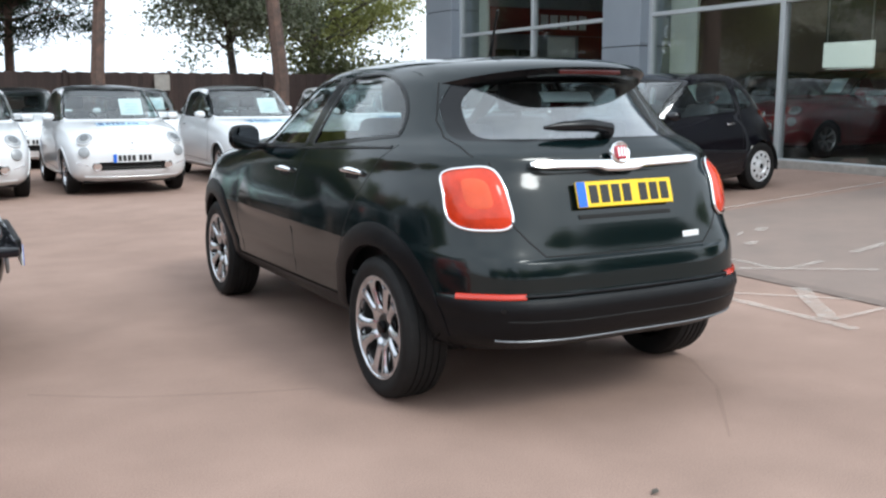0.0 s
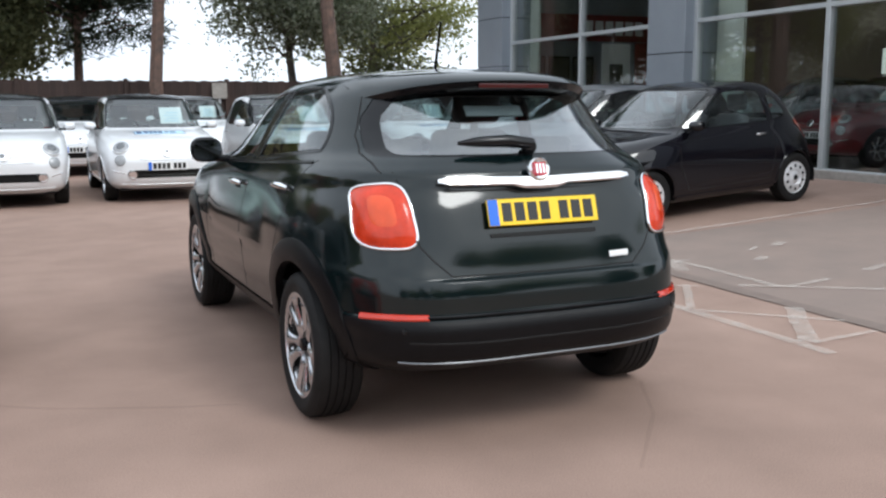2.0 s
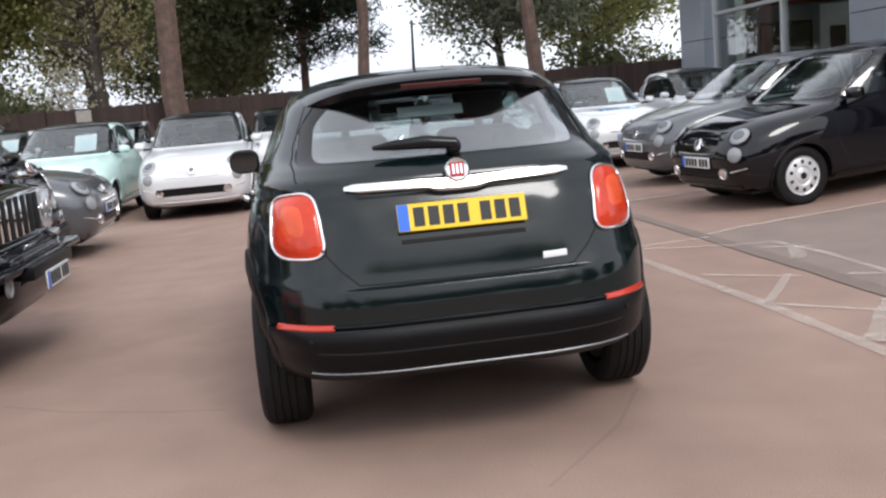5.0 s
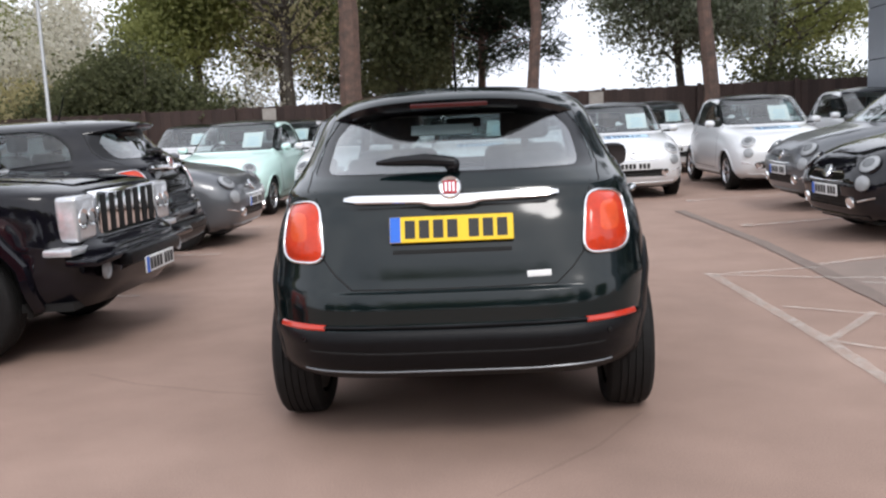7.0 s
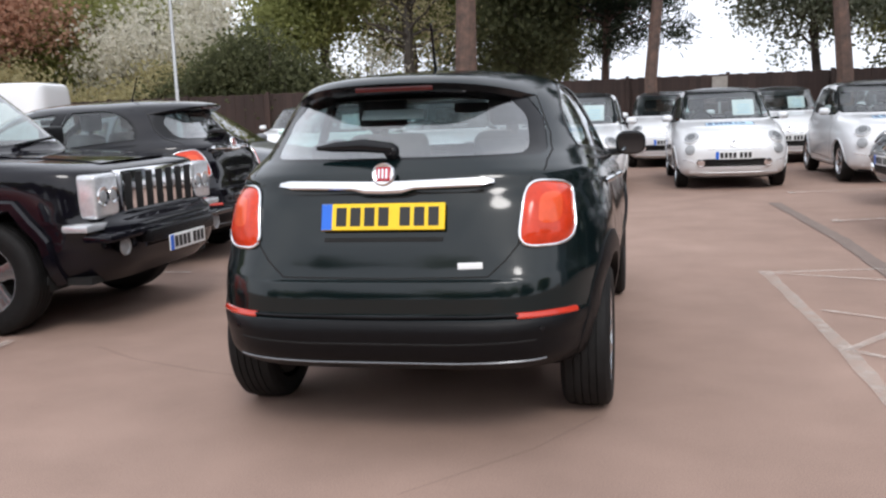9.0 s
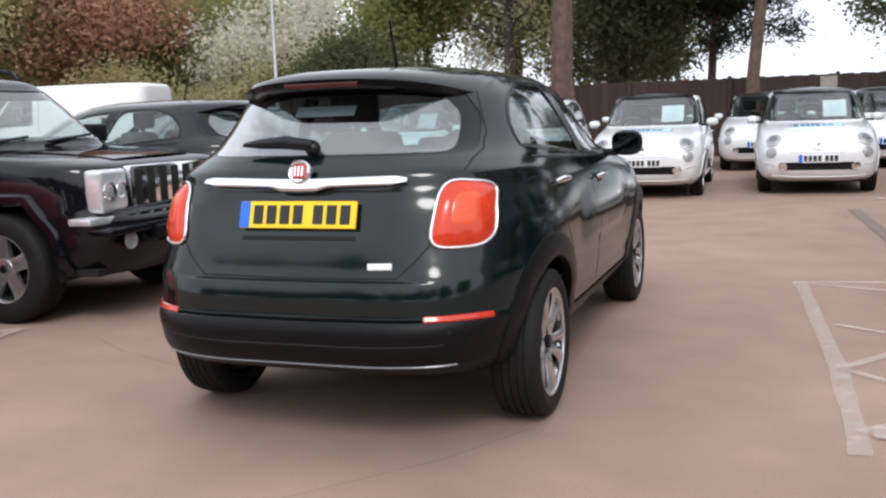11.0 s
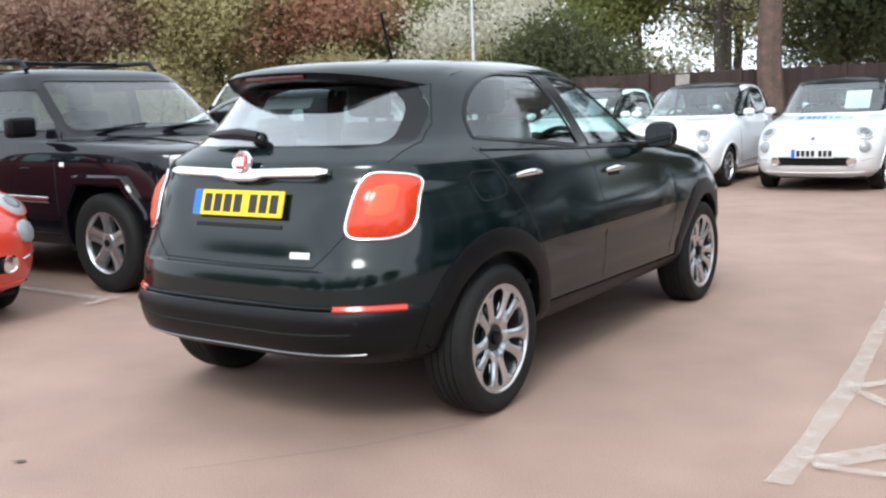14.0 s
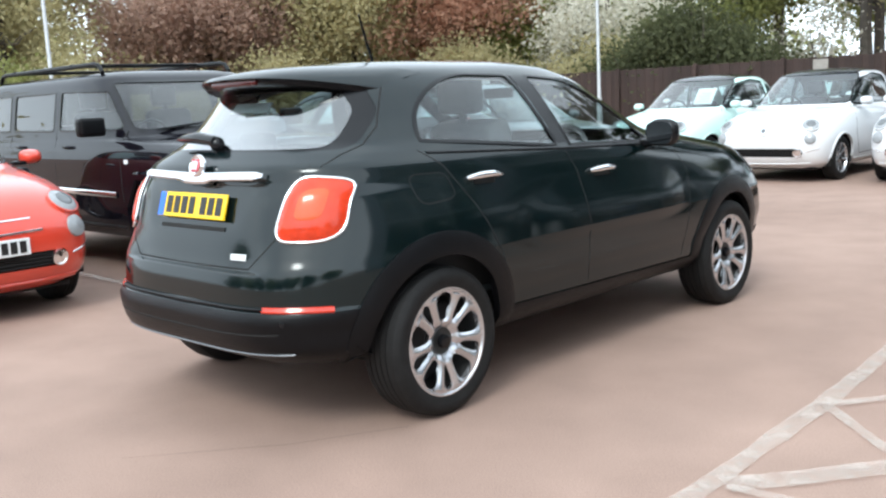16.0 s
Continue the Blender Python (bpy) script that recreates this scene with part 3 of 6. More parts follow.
# ---- cabin ----
def seat(car, x, y, z, mat, tall=0.62, wide=0.5):
    bm = box(x - wide / 2, x + wide / 2, y - 0.02, y + 0.5, z, z + 0.2, 0.06, 3)
    add_box(bm, x - wide / 2 + 0.02, x + wide / 2 - 0.02, -0.09, 0.09, 0, tall, 0.07, 3, pose(0, y, z + 0.1, 14))
    add_box(bm, x - 0.02, x + 0.02, y - 0.19, y - 0.17, z + tall, z + tall + 0.16)
    s = part("seat", bm, mat, car)
    part("headrest", box(x - 0.135, x + 0.135, y - 0.25, y - 0.15, z + tall + 0.12, z + tall + 0.32, 0.05, 3), mat, s)
    return s


def steering_wheel(car, x, y, z, r=0.18):
    m = pose(x, y, z, 65)
    pts = [m @ Vector((r * math.cos(a), r * math.sin(a), 0)) for a in np.linspace(0, 2 * math.pi, 25)[:-1]]
    bm = tube(pts, 0.016, 8, True)
    add_box(bm, -r, r, -0.02, 0.02, -0.02, 0.01, 0, 1, m)
    add_box(bm, -0.06, 0.06, -0.06, 0.05, -0.03, 0.02, 0.015, 2, m)
    part("steering_wheel", bm, M["trim_dark"], car)


def plate_part(car, centre, rot, yellow, wide=0.52, high=0.111, chars=7):
    """A number plate lying in the rear or front view, its writing as plain bars."""
    x, y, z = centre
    m = pose(x, y, z, *rot)
    p = part("number_plate", box(-wide / 2, wide / 2, -0.006, 0.006, -high / 2, high / 2, 0.003, 1, m), M["plate_yellow" if yellow else "plate_white"], car, "yellow rear number plate" if yellow else "white front number plate")
    part("country_band", box(-wide / 2 + 0.002, -wide / 2 + 0.046, -0.009, -0.004, -high / 2 + 0.002, high / 2 - 0.002, 0, 1, m), M["plate_blue"], p)
    x0 = -wide / 2 + 0.065
    for k in range(chars):
        g = x0 + k * 0.0595 + (0.03 if k >= 4 else 0)
        part("plate_bar", box(g, g + 0.043, -0.0085, -0.004, -0.0385, 0.0385, 0, 1, m), M["ink"], p)
    return p


def mirror_part(car, s, x, y, z, mat, w=0.2, h=0.14):
    """A door mirror on side s: a rounded housing on an arm, its glass facing back."""
    bm = bmesh.new()
    bmesh.ops.create_uvsphere(bm, u_segments=24, v_segments=14, radius=1.0)
    for v in bm.verts:
        q = [math.copysign(abs(c) ** 0.72, c) for c in v.co]
        back = 1.0 if q[1] < 0 else 1.0 - 0.28 * q[1]
        v.co = Vector((s * x + q[0] * w * 0.5 * back, y + 0.03 + (q[1] * 0.085 if q[1] > 0 else q[1] * 0.05), z + q[2] * h * 0.5 * back))
    mi = part("door_mirror", bm, mat, car)
    out = rounded([(-w * 0.43, -h * 0.4), (w * 0.43, -h * 0.4), (w * 0.43, h * 0.4), (-w * 0.43, h * 0.4)], h * 0.3, 4)
    bm = bmesh.new()
    lo = [bm.verts.new((s * x + px, y - 0.016, z + pz)) for px, pz in out]
    hi = [bm.verts.new((s * x + px, y - 0.0235, z + pz)) for px, pz in out]
    bm.faces.new(hi)
    for i in range(len(out)):
        j = (i + 1) % len(out)
        bm.faces.new((lo[i], lo[j], hi[j], hi[i]))
    bmesh.ops.recalc_face_normals(bm, faces=bm.faces)
    part("mirror_glass", bm, M["mirror"], mi)
    e = [s * (x - w * 0.5 - 0.07), s * (x - w * 0.3)]
    part("mirror_arm", box(min(e), max(e), y + 0.01, y + 0.08, z - h * 0.5, z - h * 0.22, 0.012), M["gloss_black"], mi)


RIGHT = lambda c, n: c.x > 0.3 and n.x > 0.2
LEFT = lambda c, n: c.x < -0.3 and n.x < -0.2


def cut_sides(bm, poly, name, mat, car, lift=-0.004, label=""):
    out = []
    for pick in (RIGHT, LEFT):
        pc = grow(carve(bm, poly, SIDE, pick), lift)
        out.append(part(name, pc, mat, car, label))
    return out


# ---- the crossover ----
X5_RINGS = [
    (0.275, 0.50, 3.97, 0.72, 4.9, 5.2), (0.33, 0.14, 4.21, 0.835, 5.0, 5.2), (0.40, 0.03, 4.28, 0.874, 5.0, 5.2), (0.47, 0.004, 4.31, 0.880, 4.9, 5.2),
    (0.512, 0.00, 4.32, 0.888, 4.9, 5.2), (0.542, 0.007, 4.32, 0.892, 4.9, 5.2), (0.557, 0.018, 4.32, 0.893, 4.9, 5.2), (0.574, 0.034, 4.32, 0.895, 4.9, 5.1), (0.64, 0.038, 4.31, 0.899, 4.8, 5.0), (0.690, 0.047, 4.30, 0.900, 4.8, 4.9),
    (0.706, 0.051, 4.30, 0.900, 4.8, 4.9), (0.722, 0.056, 4.29, 0.899, 4.8, 4.8), (0.77, 0.076, 4.26, 0.896, 4.7, 4.7), (0.83, 0.102, 4.21, 0.891, 4.7, 4.5), (0.96, 0.150, 4.03, 0.872, 4.6, 4.2),
    (1.03, 0.182, 3.75, 0.858, 4.2, 3.6), (1.08, 0.197, 3.45, 0.843, 4.1, 3.4), (1.13, 0.240, 3.10, 0.824, 3.5, 3.2), (1.20, 0.308, 2.94, 0.795, 2.95, 3.1),
    (1.35, 0.430, 2.62, 0.725, 2.75, 3.2), (1.45, 0.518, 2.40, 0.662, 2.7, 3.4), (1.510, 0.61, 2.22, 0.585, 2.65, 3.4), (1.543, 0.73, 2.06, 0.475, 2.6, 3.2),
    (1.564, 0.87, 1.90, 0.31, 3.0, 3.0), (1.577, 1.05, 1.70, 0.001, 2.5, 2.5)]


def crossover(m, paint, label, plate=True):
    car = thing("crossover_car", m, label, "car", "parked cars")

    def rise(x, y, z):
        if 0.85 < z < 1.3:
            return 0.045 * max(0.0, (1.4 - y)) / 1.4 * math.sin(math.pi * (z - 0.85) / 0.45)
        return 0.0

    
    def step(a, b, t):
        t = max(0.0, min(1.0, (t - a) / (b - a)))
        return t * t * (3 - 2 * t)

    def dent(x, y, z):
        if y < 0.5 and 0.69 < z <= 0.86:
            return 0.030 * step(0.87, 0.70, z) * step(0.703, 0.716, z) * step(0.60, 0.38, abs(x))
        if y > 0.5 or not 0.86 < z < 1.09:
            return 0.0
        half = 0.41 - 0.10 * step(1.06, 0.86, z)
        return 0.006 * step(half + 0.06, half - 0.06, abs(x)) * step(0.862, 0.895, z) * step(1.082, 1.062, z)

    def hip(x, y, z):
        up = step(0.40, 0.62, z) * step(1.06, 0.86, z)
        out = 0.020 * (math.exp(-((y - 0.80) / 0.42) ** 2) + math.exp(-((y - 3.35) / 0.42) ** 2)) * up
        waist = -0.015 * step(1.2, 1.75, y) * step(3.0, 2.5, y) * step(0.64, 0.715, z) * step(0.98, 0.76, z)
        return (out + waist) * step(0.5, 0.8, abs(x))

    bm = shell(X5_RINGS, 144, 60, rise, 1.4, dent, hip)
    tree = BVHTree.FromBMesh(bm)
    # wheel arches
    for cy in (0.775, 3.395):
        for pick in (RIGHT, LEFT):
            side = 1 if pick is RIGHT else -1
            carve(bm, arc(cy, 0.335, 0.39, 0, 360, 32)[:-1], SIDE, lambda c, n: c.x * side > 0.3 and (n.x * side > 0.2 or c.z < 0.36)).free()
    for cy in (0.775, 3.395):
        for s in (1, -1):
            ring = [(cy + 0.428 * math.cos(a), 0.330 + 0.436 * math.sin(a)) for a in np.linspace(math.pi * 1.04, -math.pi * 0.04, 30)]
            part("wheel_arch_trim", band(tree, SIDE, ring, 0.105, 0.012, s, False, 0.05, 0.03), M["plastic"], car, "black plastic wheel arch trim")
            well = lathe([(-0.30, 0.05), (-0.30, 0.405), (0.06, 0.405)], 32)
            bmesh.ops.delete(well, geom=[v for v in well.verts if v.co.z < 0.01], context="VERTS")
            w = part("wheel_well", well, M["gap"], car)
            w.matrix_local = pose(s * 0.7, cy, 0.335, 0, 0, 0 if s > 0 else 180)
    # lower bodywork in black plastic
    low = carve(bm, [(-0.2, 0.1), (0.64, 0.1), (0.64, 0.555), (-0.2, 0.555)], SIDE, lambda c, n: c.y < 0.9)
    bmesh.ops.delete(low, geom=[f for f in low.faces if f.calc_center_median().z < 0.345 and f.calc_center_median().y > 0.30], context="FACES")
    bmesh.ops.delete(bm, geom=[f for f in bm.faces if f.calc_center_median().z < 0.345 and f.calc_center_median().y < 1.25], context="FACES")
    part("rear_bumper", grow(low, 0.004), M["plastic"], car, "black plastic rear bumper")
    low = carve(bm, [(3.6, 0.1), (4.5, 0.1), (4.5, 0.42), (3.6, 0.42)], SIDE, lambda c, n: c.y > 3.5)
    part("front_bumper", grow(low, 0.004), M["plastic"], car)
    for pick in (RIGHT, LEFT):
        sl = carve(bm, [(0.8, 0.1), (3.3, 0.1), (3.3, 0.375), (0.8, 0.415)], SIDE, pick)
        part("sill", grow(sl, 0.008), M["plastic"], car, "black plastic sill")
    # glass
    rear_win = rounded([(0.815, 1.163), (1.685, 1.12), (1.52, 1.475), (1.24, 1.484)], [0.001, 0.02, 0.03, 0.001], 4)[5:-5] + [(1.24 - 0.43 * math.sin(a), 1.20 + 0.284 * math.cos(a)) for a in np.linspace(0, math.pi / 2, 14)]
    front_win = rounded([(1.79, 1.115), (2.62, 1.085), (2.44, 1.235), (2.21, 1.37), (1.96, 1.448), (1.66, 1.472)], [0.02, 0.04, 0.3, 0.4, 0.4, 0.03], 6)
    for s, nm in ((1, RIGHT), (-1, LEFT)):
        for poly in (rear_win, front_win):
            part("side_window", grow(carve(bm, poly, SIDE, nm), -0.005), M["glass"], car, "tinted side window")
            part("window_seal", band(tree, SIDE, poly, 0.022, 0.003, s), M["gloss_black"], car)
        pil = [(1.55, 1.468), (1.66, 1.468), (1.79, 1.13), (1.69, 1.13)]
        part("pillar_cover", grow(carve(bm, pil, SIDE, nm), 0.002), M["gloss_black"], car)
    tail = rounded([(-0.64, 1.186), (0.64, 1.186), (0.605, 1.34), (0.51, 1.462), (-0.51, 1.462), (-0.605, 1.34)], [0.03, 0.03, 0.12, 0.05, 0.05, 0.12], 4)
    rw = carve(bm, tail, BACK, lambda c, n: c.y < 1.0 and n.y < 0)
    clear = rounded([(-0.57, 1.198), (0.57, 1.198), (0.54, 1.35), (0.45, 1.44), (-0.45, 1.44), (-0.54, 1.35)], [0.04, 0.04, 0.1, 0.05, 0.05, 0.1], 4)
    inner = carve(rw, clear, BACK, lambda c, n: c.y < 1.0)
    win = part("rear_window", grow(rw, -0.003), M["gloss_black"], car, "black edge of the rear window")
    part("rear_glass", grow(inner, -0.003), M["glass_rear"], win, "see-through tinted rear glass")
    fr = rounded([(-0.68, 1.135), (0.68, 1.135), (0.56, 1.505), (-0.56, 1.505)], 0.06, 4)
    part("windscreen", grow(carve(bm, fr, BACK, lambda c, n: c.y > 2.0 and n.y > 0), -0.004), M["glass"], car)
    # tail lamps
    for s in (1, -1):
        lamp = rounded([(s * 0.545, 0.834), (s * 0.766, 0.830), (s * 0.740, 1.068), (s * 0.572, 1.096)], [0.055, 0.07, 0.065, 0.06], 7)
        carve(bm, lamp, BACK, lambda c, n: c.y < 0.8 and n.y < 0).free()
        sm = rounded([(s * 0.606, 0.905), (s * 0.702, 0.905), (s * 0.702, 1.035), (s * 0.612, 1.035)], 0.035, 5)
        tl = part("tail_lamp", patch(tree, lamp, 0.004, 0.022), M["lamp_red"], car, "red tail lamp in a chrome ring")
        part("lamp_core", patch(tree, sm, 0.0235, 0.005), M["lamp_red_in"], tl)
        part("lamp_ring", ring_tube(tree, lamp, 0.0068, 0.007), M["chrome"], tl, "chrome ring")
    # tailgate lines and fittings
    gate = [(-0.60, 1.13), (-0.555, 0.95), (-0.55, 0.845), (-0.50, 0.785), (-0.43, 0.722), (0, 0.717), (0.43, 0.722), (0.50, 0.785), (0.55, 0.845), (0.555, 0.95), (0.60, 1.13)]
    part("tailgate_gap", band(tree, BACK, gate, 0.007, 0.0012, 1, False, 0.03), M["gap"], car)
    for s in (1, -1):
        up = [(0.34, 1.125), (0.44, 1.165), (0.56, 1.20), (0.66, 1.27), (0.74, 1.40), (0.80, 1.485)]
        part("tailgate_gap", band(tree, SIDE, up, 0.008, 0.0012, s, False, 0.03), M["gap"], car)
        part("door_gap", band(tree, SIDE, [(0.76, 1.16), (0.86, 1.09), (1.06, 0.82), (1.15, 0.66), (1.21, 0.52), (1.235, 0.42)], 0.006, 0.001, s, False, 0.04), M["gap"], car)
        part("door_gap", band(tree, SIDE, [(1.72, 1.11), (1.79, 0.99), (1.84, 0.72), (1.85, 0.42)], 0.006, 0.001, s, False, 0.04), M["gap"], car)
        part("door_gap", band(tree, SIDE, [(2.74, 1.07), (2.86, 0.9), (2.87, 0.74), (2.80, 0.40)], 0.006, 0.001, s, False, 0.04), M["gap"], car)
        part("belt_line", band(tree, SIDE, [(0.80, 1.150), (1.72, 1.105), (2.66, 1.07)], 0.016, 0.005, s, False, 0.05), M["gloss_black"], car)
        for hy, hz in ((1.085, 1.02), (2.0, 0.975)):
            pts = [cast(tree, SIDE, (hy - 0.115 + 0.0288 * i, hz + 0.004 * math.sin(math.pi * i / 8)), s) for i in range(9)]
            part("door_handle", tube([p + n * (0.012 + 0.024 * math.sin(math.pi * i / 8)) for i, (p, n) in enumerate(pts)], [0.008, 0.013, 0.015, 0.016, 0.016, 0.016, 0.015, 0.013, 0.008], 10), M["chrome"], car, "chrome door handle")
            part("handle_cup", band(tree, SIDE, [(hy - 0.07, hz - 0.004), (hy + 0.07, hz - 0.006)], 0.05, 0.001, s, False, 0.03), M["gap"], car)
        mirror_part(car, s, 0.955, 2.45, 1.135, M["gloss_black"], 0.185, 0.15)
    part("fuel_flap_gap", band(tree, SIDE, rounded([(0.65, 1.065), (0.86, 1.06), (0.90, 0.95), (0.69, 0.935)], 0.06, 5), 0.005, 0.001, 1), M["gap"], car)
    bar = [(-0.45, 1.092), (-0.3, 1.090), (-0.15, 1.086), (0, 1.082), (0.15, 1.086), (0.3, 1.090), (0.45, 1.092)]
    lean = Vector((0, -1, 0.22)).normalized()
    hits = []
    for x, z in dense(bar, 0.012, False):
        h, n = cast(tree, BACK, (x, 1.108))
        side = Vector((n.x, 0, 0)) * 0.8
        hits.append((Vector((x, h.y - 0.016, z)), (lean + side).normalized()))
    n = len(hits)
    rows = bmesh.new()
    rr = []
    for i, (p, q) in enumerate(hits):
        u = abs(2 * i / (n - 1) - 1)
        hgt = 0.019 * (1 - 0.45 * step(0.9, 1.0, u))
        low = hgt + 0.014 * step(0.30, 0.16, u)
        up = Vector((0, 0, 1)) - q * q.z
        up.normalize()
        rr.append([rows.verts.new(p + o) for o in (up * hgt - q * 0.004, up * hgt * 0.95 + q * 0.022, -up * low * 0.6 + q * 0.030, -up * low * 0.9 + q * 0.024, -up * low - q * 0.004)])
    for a, b in zip(rr, rr[1:]):
        for k in range(4):
            rows.faces.new((a[k], a[k + 1], b[k + 1], b[k]))
    rows.faces.new(rr[0])
    rows.faces.new(rr[-1][::-1])
    bmesh.ops.recalc_face_normals(rows, faces=rows.faces)
    part("tailgate_bar", rows, M["chrome"], car, "chrome tailgate bar")
    p, q = cast(tree, BACK, (0, 1.108))
    p, q = Vector((0, p.y - 0.016, 1.132)), Vector((0, -1, 0.30)).normalized()
    turn = q.to_track_quat("X", "Z").to_matrix().to_4x4()
    bd = part("badge", lathe([(0, 0.052), (0.016, 0.050), (0.022, 0.044), (0.018, 0.038), (0.018, 0.001)], 32), M["chrome"], car, "round chrome and red badge")
    bd.matrix_local = Matrix.Translation(p) @ turn
    part("badge_field", box(0.018, 0.0215, -0.028, 0.028, -0.028, 0.028, 0.004, 1), M["badge_red"], bd)
    for k in (-1, 0, 1):
        part("badge_bar", box(0.021, 0.024, k * 0.016 - 0.004, k * 0.016 + 0.004, -0.02, 0.02), M["chrome"], bd)
    p, q = cast(tree, BACK, (0, 0.965))
    if plate:
        plate_part(car, (0, p.y - 0.022, 0.965), (math.degrees(math.atan2(q.z, -q.y)) * -1, 0, 0), True)
    part("gate_grip", band(tree, BACK, [(-0.25, 0.872), (0.25, 0.872)], 0.018, 0.004, 1, False), M["gap"], car)
    part("model_badge", band(tree, BACK, [(0.31, 0.765), (0.41, 0.767)], 0.026, 0.004, 1, False), M["plate_white"], car, "small white badge strip")
    # bumper details
    for s in (1, -1):
        part("bumper_reflector", band(tree, BACK, [(s * 0.545, 0.568), (s * 0.66, 0.569), (s * 0.735, 0.566), (s * 0.765, 0.564)], 0.026, 0.012, 1, False, 0.03), M["reflector"], car, "narrow orange-red reflector")
        q, nrm = cast(tree, BACK, (s * 0.64, 0.52))
        sn = part("parking_sensor", lathe([(0, 0.013), (0.008, 0.012), (0.009, 0.001)], 16), M["gloss_black"], car)
        sn.matrix_local = Matrix.Translation(q) @ nrm.to_track_quat("X", "Z").to_matrix().to_4x4()
    part("bumper_step", band(tree, BACK, [(-0.55, 0.567), (0, 0.562), (0.55, 0.567)], 0.014, 0.014, 1, False, 0.04), M["plastic"], car)
    part("bumper_groove", band(tree, BACK, [(-0.62, 0.474), (-0.3, 0.464), (0.3, 0.464), (0.62, 0.474)], 0.010, 0.0055, 1, False, 0.04), M["gap"], car)
    # the lower lip's highlight, laid on as a thin grey metal band
    part("bumper_strip", band(tree, BACK, [(-0.65, 0.390), (-0.3, 0.380), (0.3, 0.380), (0.65, 0.390)], 0.009, 0.010, 1, False, 0.04), M["strip_grey"], car, "thin dull silver highlight on the bumper's lower lip")
    # spoiler with its brake light
    sp = bmesh.new()
    rows = []
    for i in range(31):
        x = -0.585 + 0.039 * i
        u = abs(x) / 0.585
        y0 = 0.375 + 0.43 * u ** 3.4
        zt = 1.520 - 0.038 * u ** 2 - 0.045 * u ** 5
        yb = 0.80 + 0.19 * u ** 3
        zb = cast_down(tree, (x, yb))[0].z
        drop = 1 - 0.5 * u ** 4
        rows.append([sp.verts.new(v) for v in ((x, yb, zb + 0.002), (x, (yb + y0) / 2, (zb + zt) / 2 + 0.012), (x, y0 + 0.02, zt), (x, y0, zt - 0.016), (x, y0 + 0.025, zt - 0.045), (x, y0 + 0.10 * drop, zt - 0.062), (x, y0 + 0.22 * drop, zt - 0.08))])
    un = bmesh.new()
    low_rows = [[un.verts.new(v.co) for v in r[3:]] for r in rows]
    for a, b in zip(rows, rows[1:]):
        for k in range(3):
            sp.faces.new((a[k], a[k + 1], b[k + 1], b[k]))
    for a, b in zip(low_rows, low_rows[1:]):
        for k in range(3):
            un.faces.new((a[k], a[k + 1], b[k + 1], b[k]))
    caps = []
    for r in (rows[0], rows[-1][::-1]):
        caps.append(bmesh.new())
        caps[-1].faces.new([caps[-1].verts.new(v.co) for v in r])
    for r in rows:
        for v in r[4:]:
            sp.verts.remove(v)
    bmesh.ops.recalc_face_normals(sp, faces=sp.faces)
    bmesh.ops.recalc_face_normals(un, faces=un.faces)
    spo = part("roof_spoiler", sp, paint, car)
    for cap in caps:
        part("spoiler_end", cap, paint, spo)
    part("spoiler_underside", un, M["gloss_black"], spo, "gloss black spoiler underside")
    part("brake_light", box(-0.17, 0.17, 0.386, 0.402, 1.470, 1.491, 0.004), M["brake_dark"], spo, "dark red high brake light")
    p, q = cast(tree, BACK, (0.0, 1.205))
    wb = tube([(0.02, p.y - 0.03, 1.235), (-0.10, p.y - 0.03, 1.25), (-0.24, p.y - 0.015, 1.247), (-0.32, p.y - 0.005, 1.243)], [0.024, 0.028, 0.021, 0.008], 10)
    bmesh.ops.create_uvsphere(wb, u_segments=14, v_segments=8, radius=0.034, matrix=Matrix.Translation((0.01, p.y - 0.015, 1.222)))
    part("rear_wiper", wb, M["gloss_black"], car, "black rear wiper")
    part("aerial", tube([(0, 1.25, 1.565), (0, 1.21, 1.68), (0, 1.17, 1.81)], [0.009, 0.007, 0.006], 6), M["gloss_black"], car)
    # added black slab: the shade beneath the car put into its colour
    part("under_shade_pan", box(-0.60, 0.60, 0.62, 3.7, 0.22, 0.27, 0.02), M["gap"], car)
    # nose
    for s in (1, -1):
        hl = rounded([(s * 0.52, 0.74), (s * 0.76, 0.74), (s * 0.76, 0.92), (s * 0.54, 0.92)], 0.08, 5)
        part("headlamp", grow(carve(bm, hl, BACK, lambda c, n: c.y > 3.2 and n.y > 0), 0.006), M["lamp_clear"], car)
    part("cabin_floor", box(-0.72, 0.72, 0.5, 3.1, 0.40, 0.46), M["trim_dark"], car)
    part("dashboard", box(-0.72, 0.72, 2.45, 2.95, 0.75, 1.07, 0.08, 3), M["trim_dark"], car)
    steering_wheel(car, 0.36, 2.33, 1.02)
    for x in (0.36, -0.36):
        seat(car, x, 1.70, 0.55, M["seat"])
    rb = box(-0.66, 0.66, 0.86, 1.32, 0.5, 0.72, 0.06, 3)
    add_box(rb, -0.66, 0.66, -0.08, 0.08, 0, 0.48, 0.06, 3, pose(0, 0.86, 0.62, 14))
    rs = part("rear_bench", rb, M["seat"], car)
    for x in (-0.40, 0.40):
        part("headrest", box(x - 0.12, x + 0.12, 0.74, 0.83, 1.10, 1.245, 0.04, 3), M["seat"], rs)
    part("parcel_shelf", box(-0.58, 0.58, 0.42, 0.80, 1.05, 1.08, 0.01), M["trim_dark"], car)
    for s in (1, -1):
        part("door_card", box(min(s * 0.73, s * 0.76), max(s * 0.73, s * 0.76), 0.75, 2.7, 0.5, 1.07, 0.01), M["trim_dark"], car)
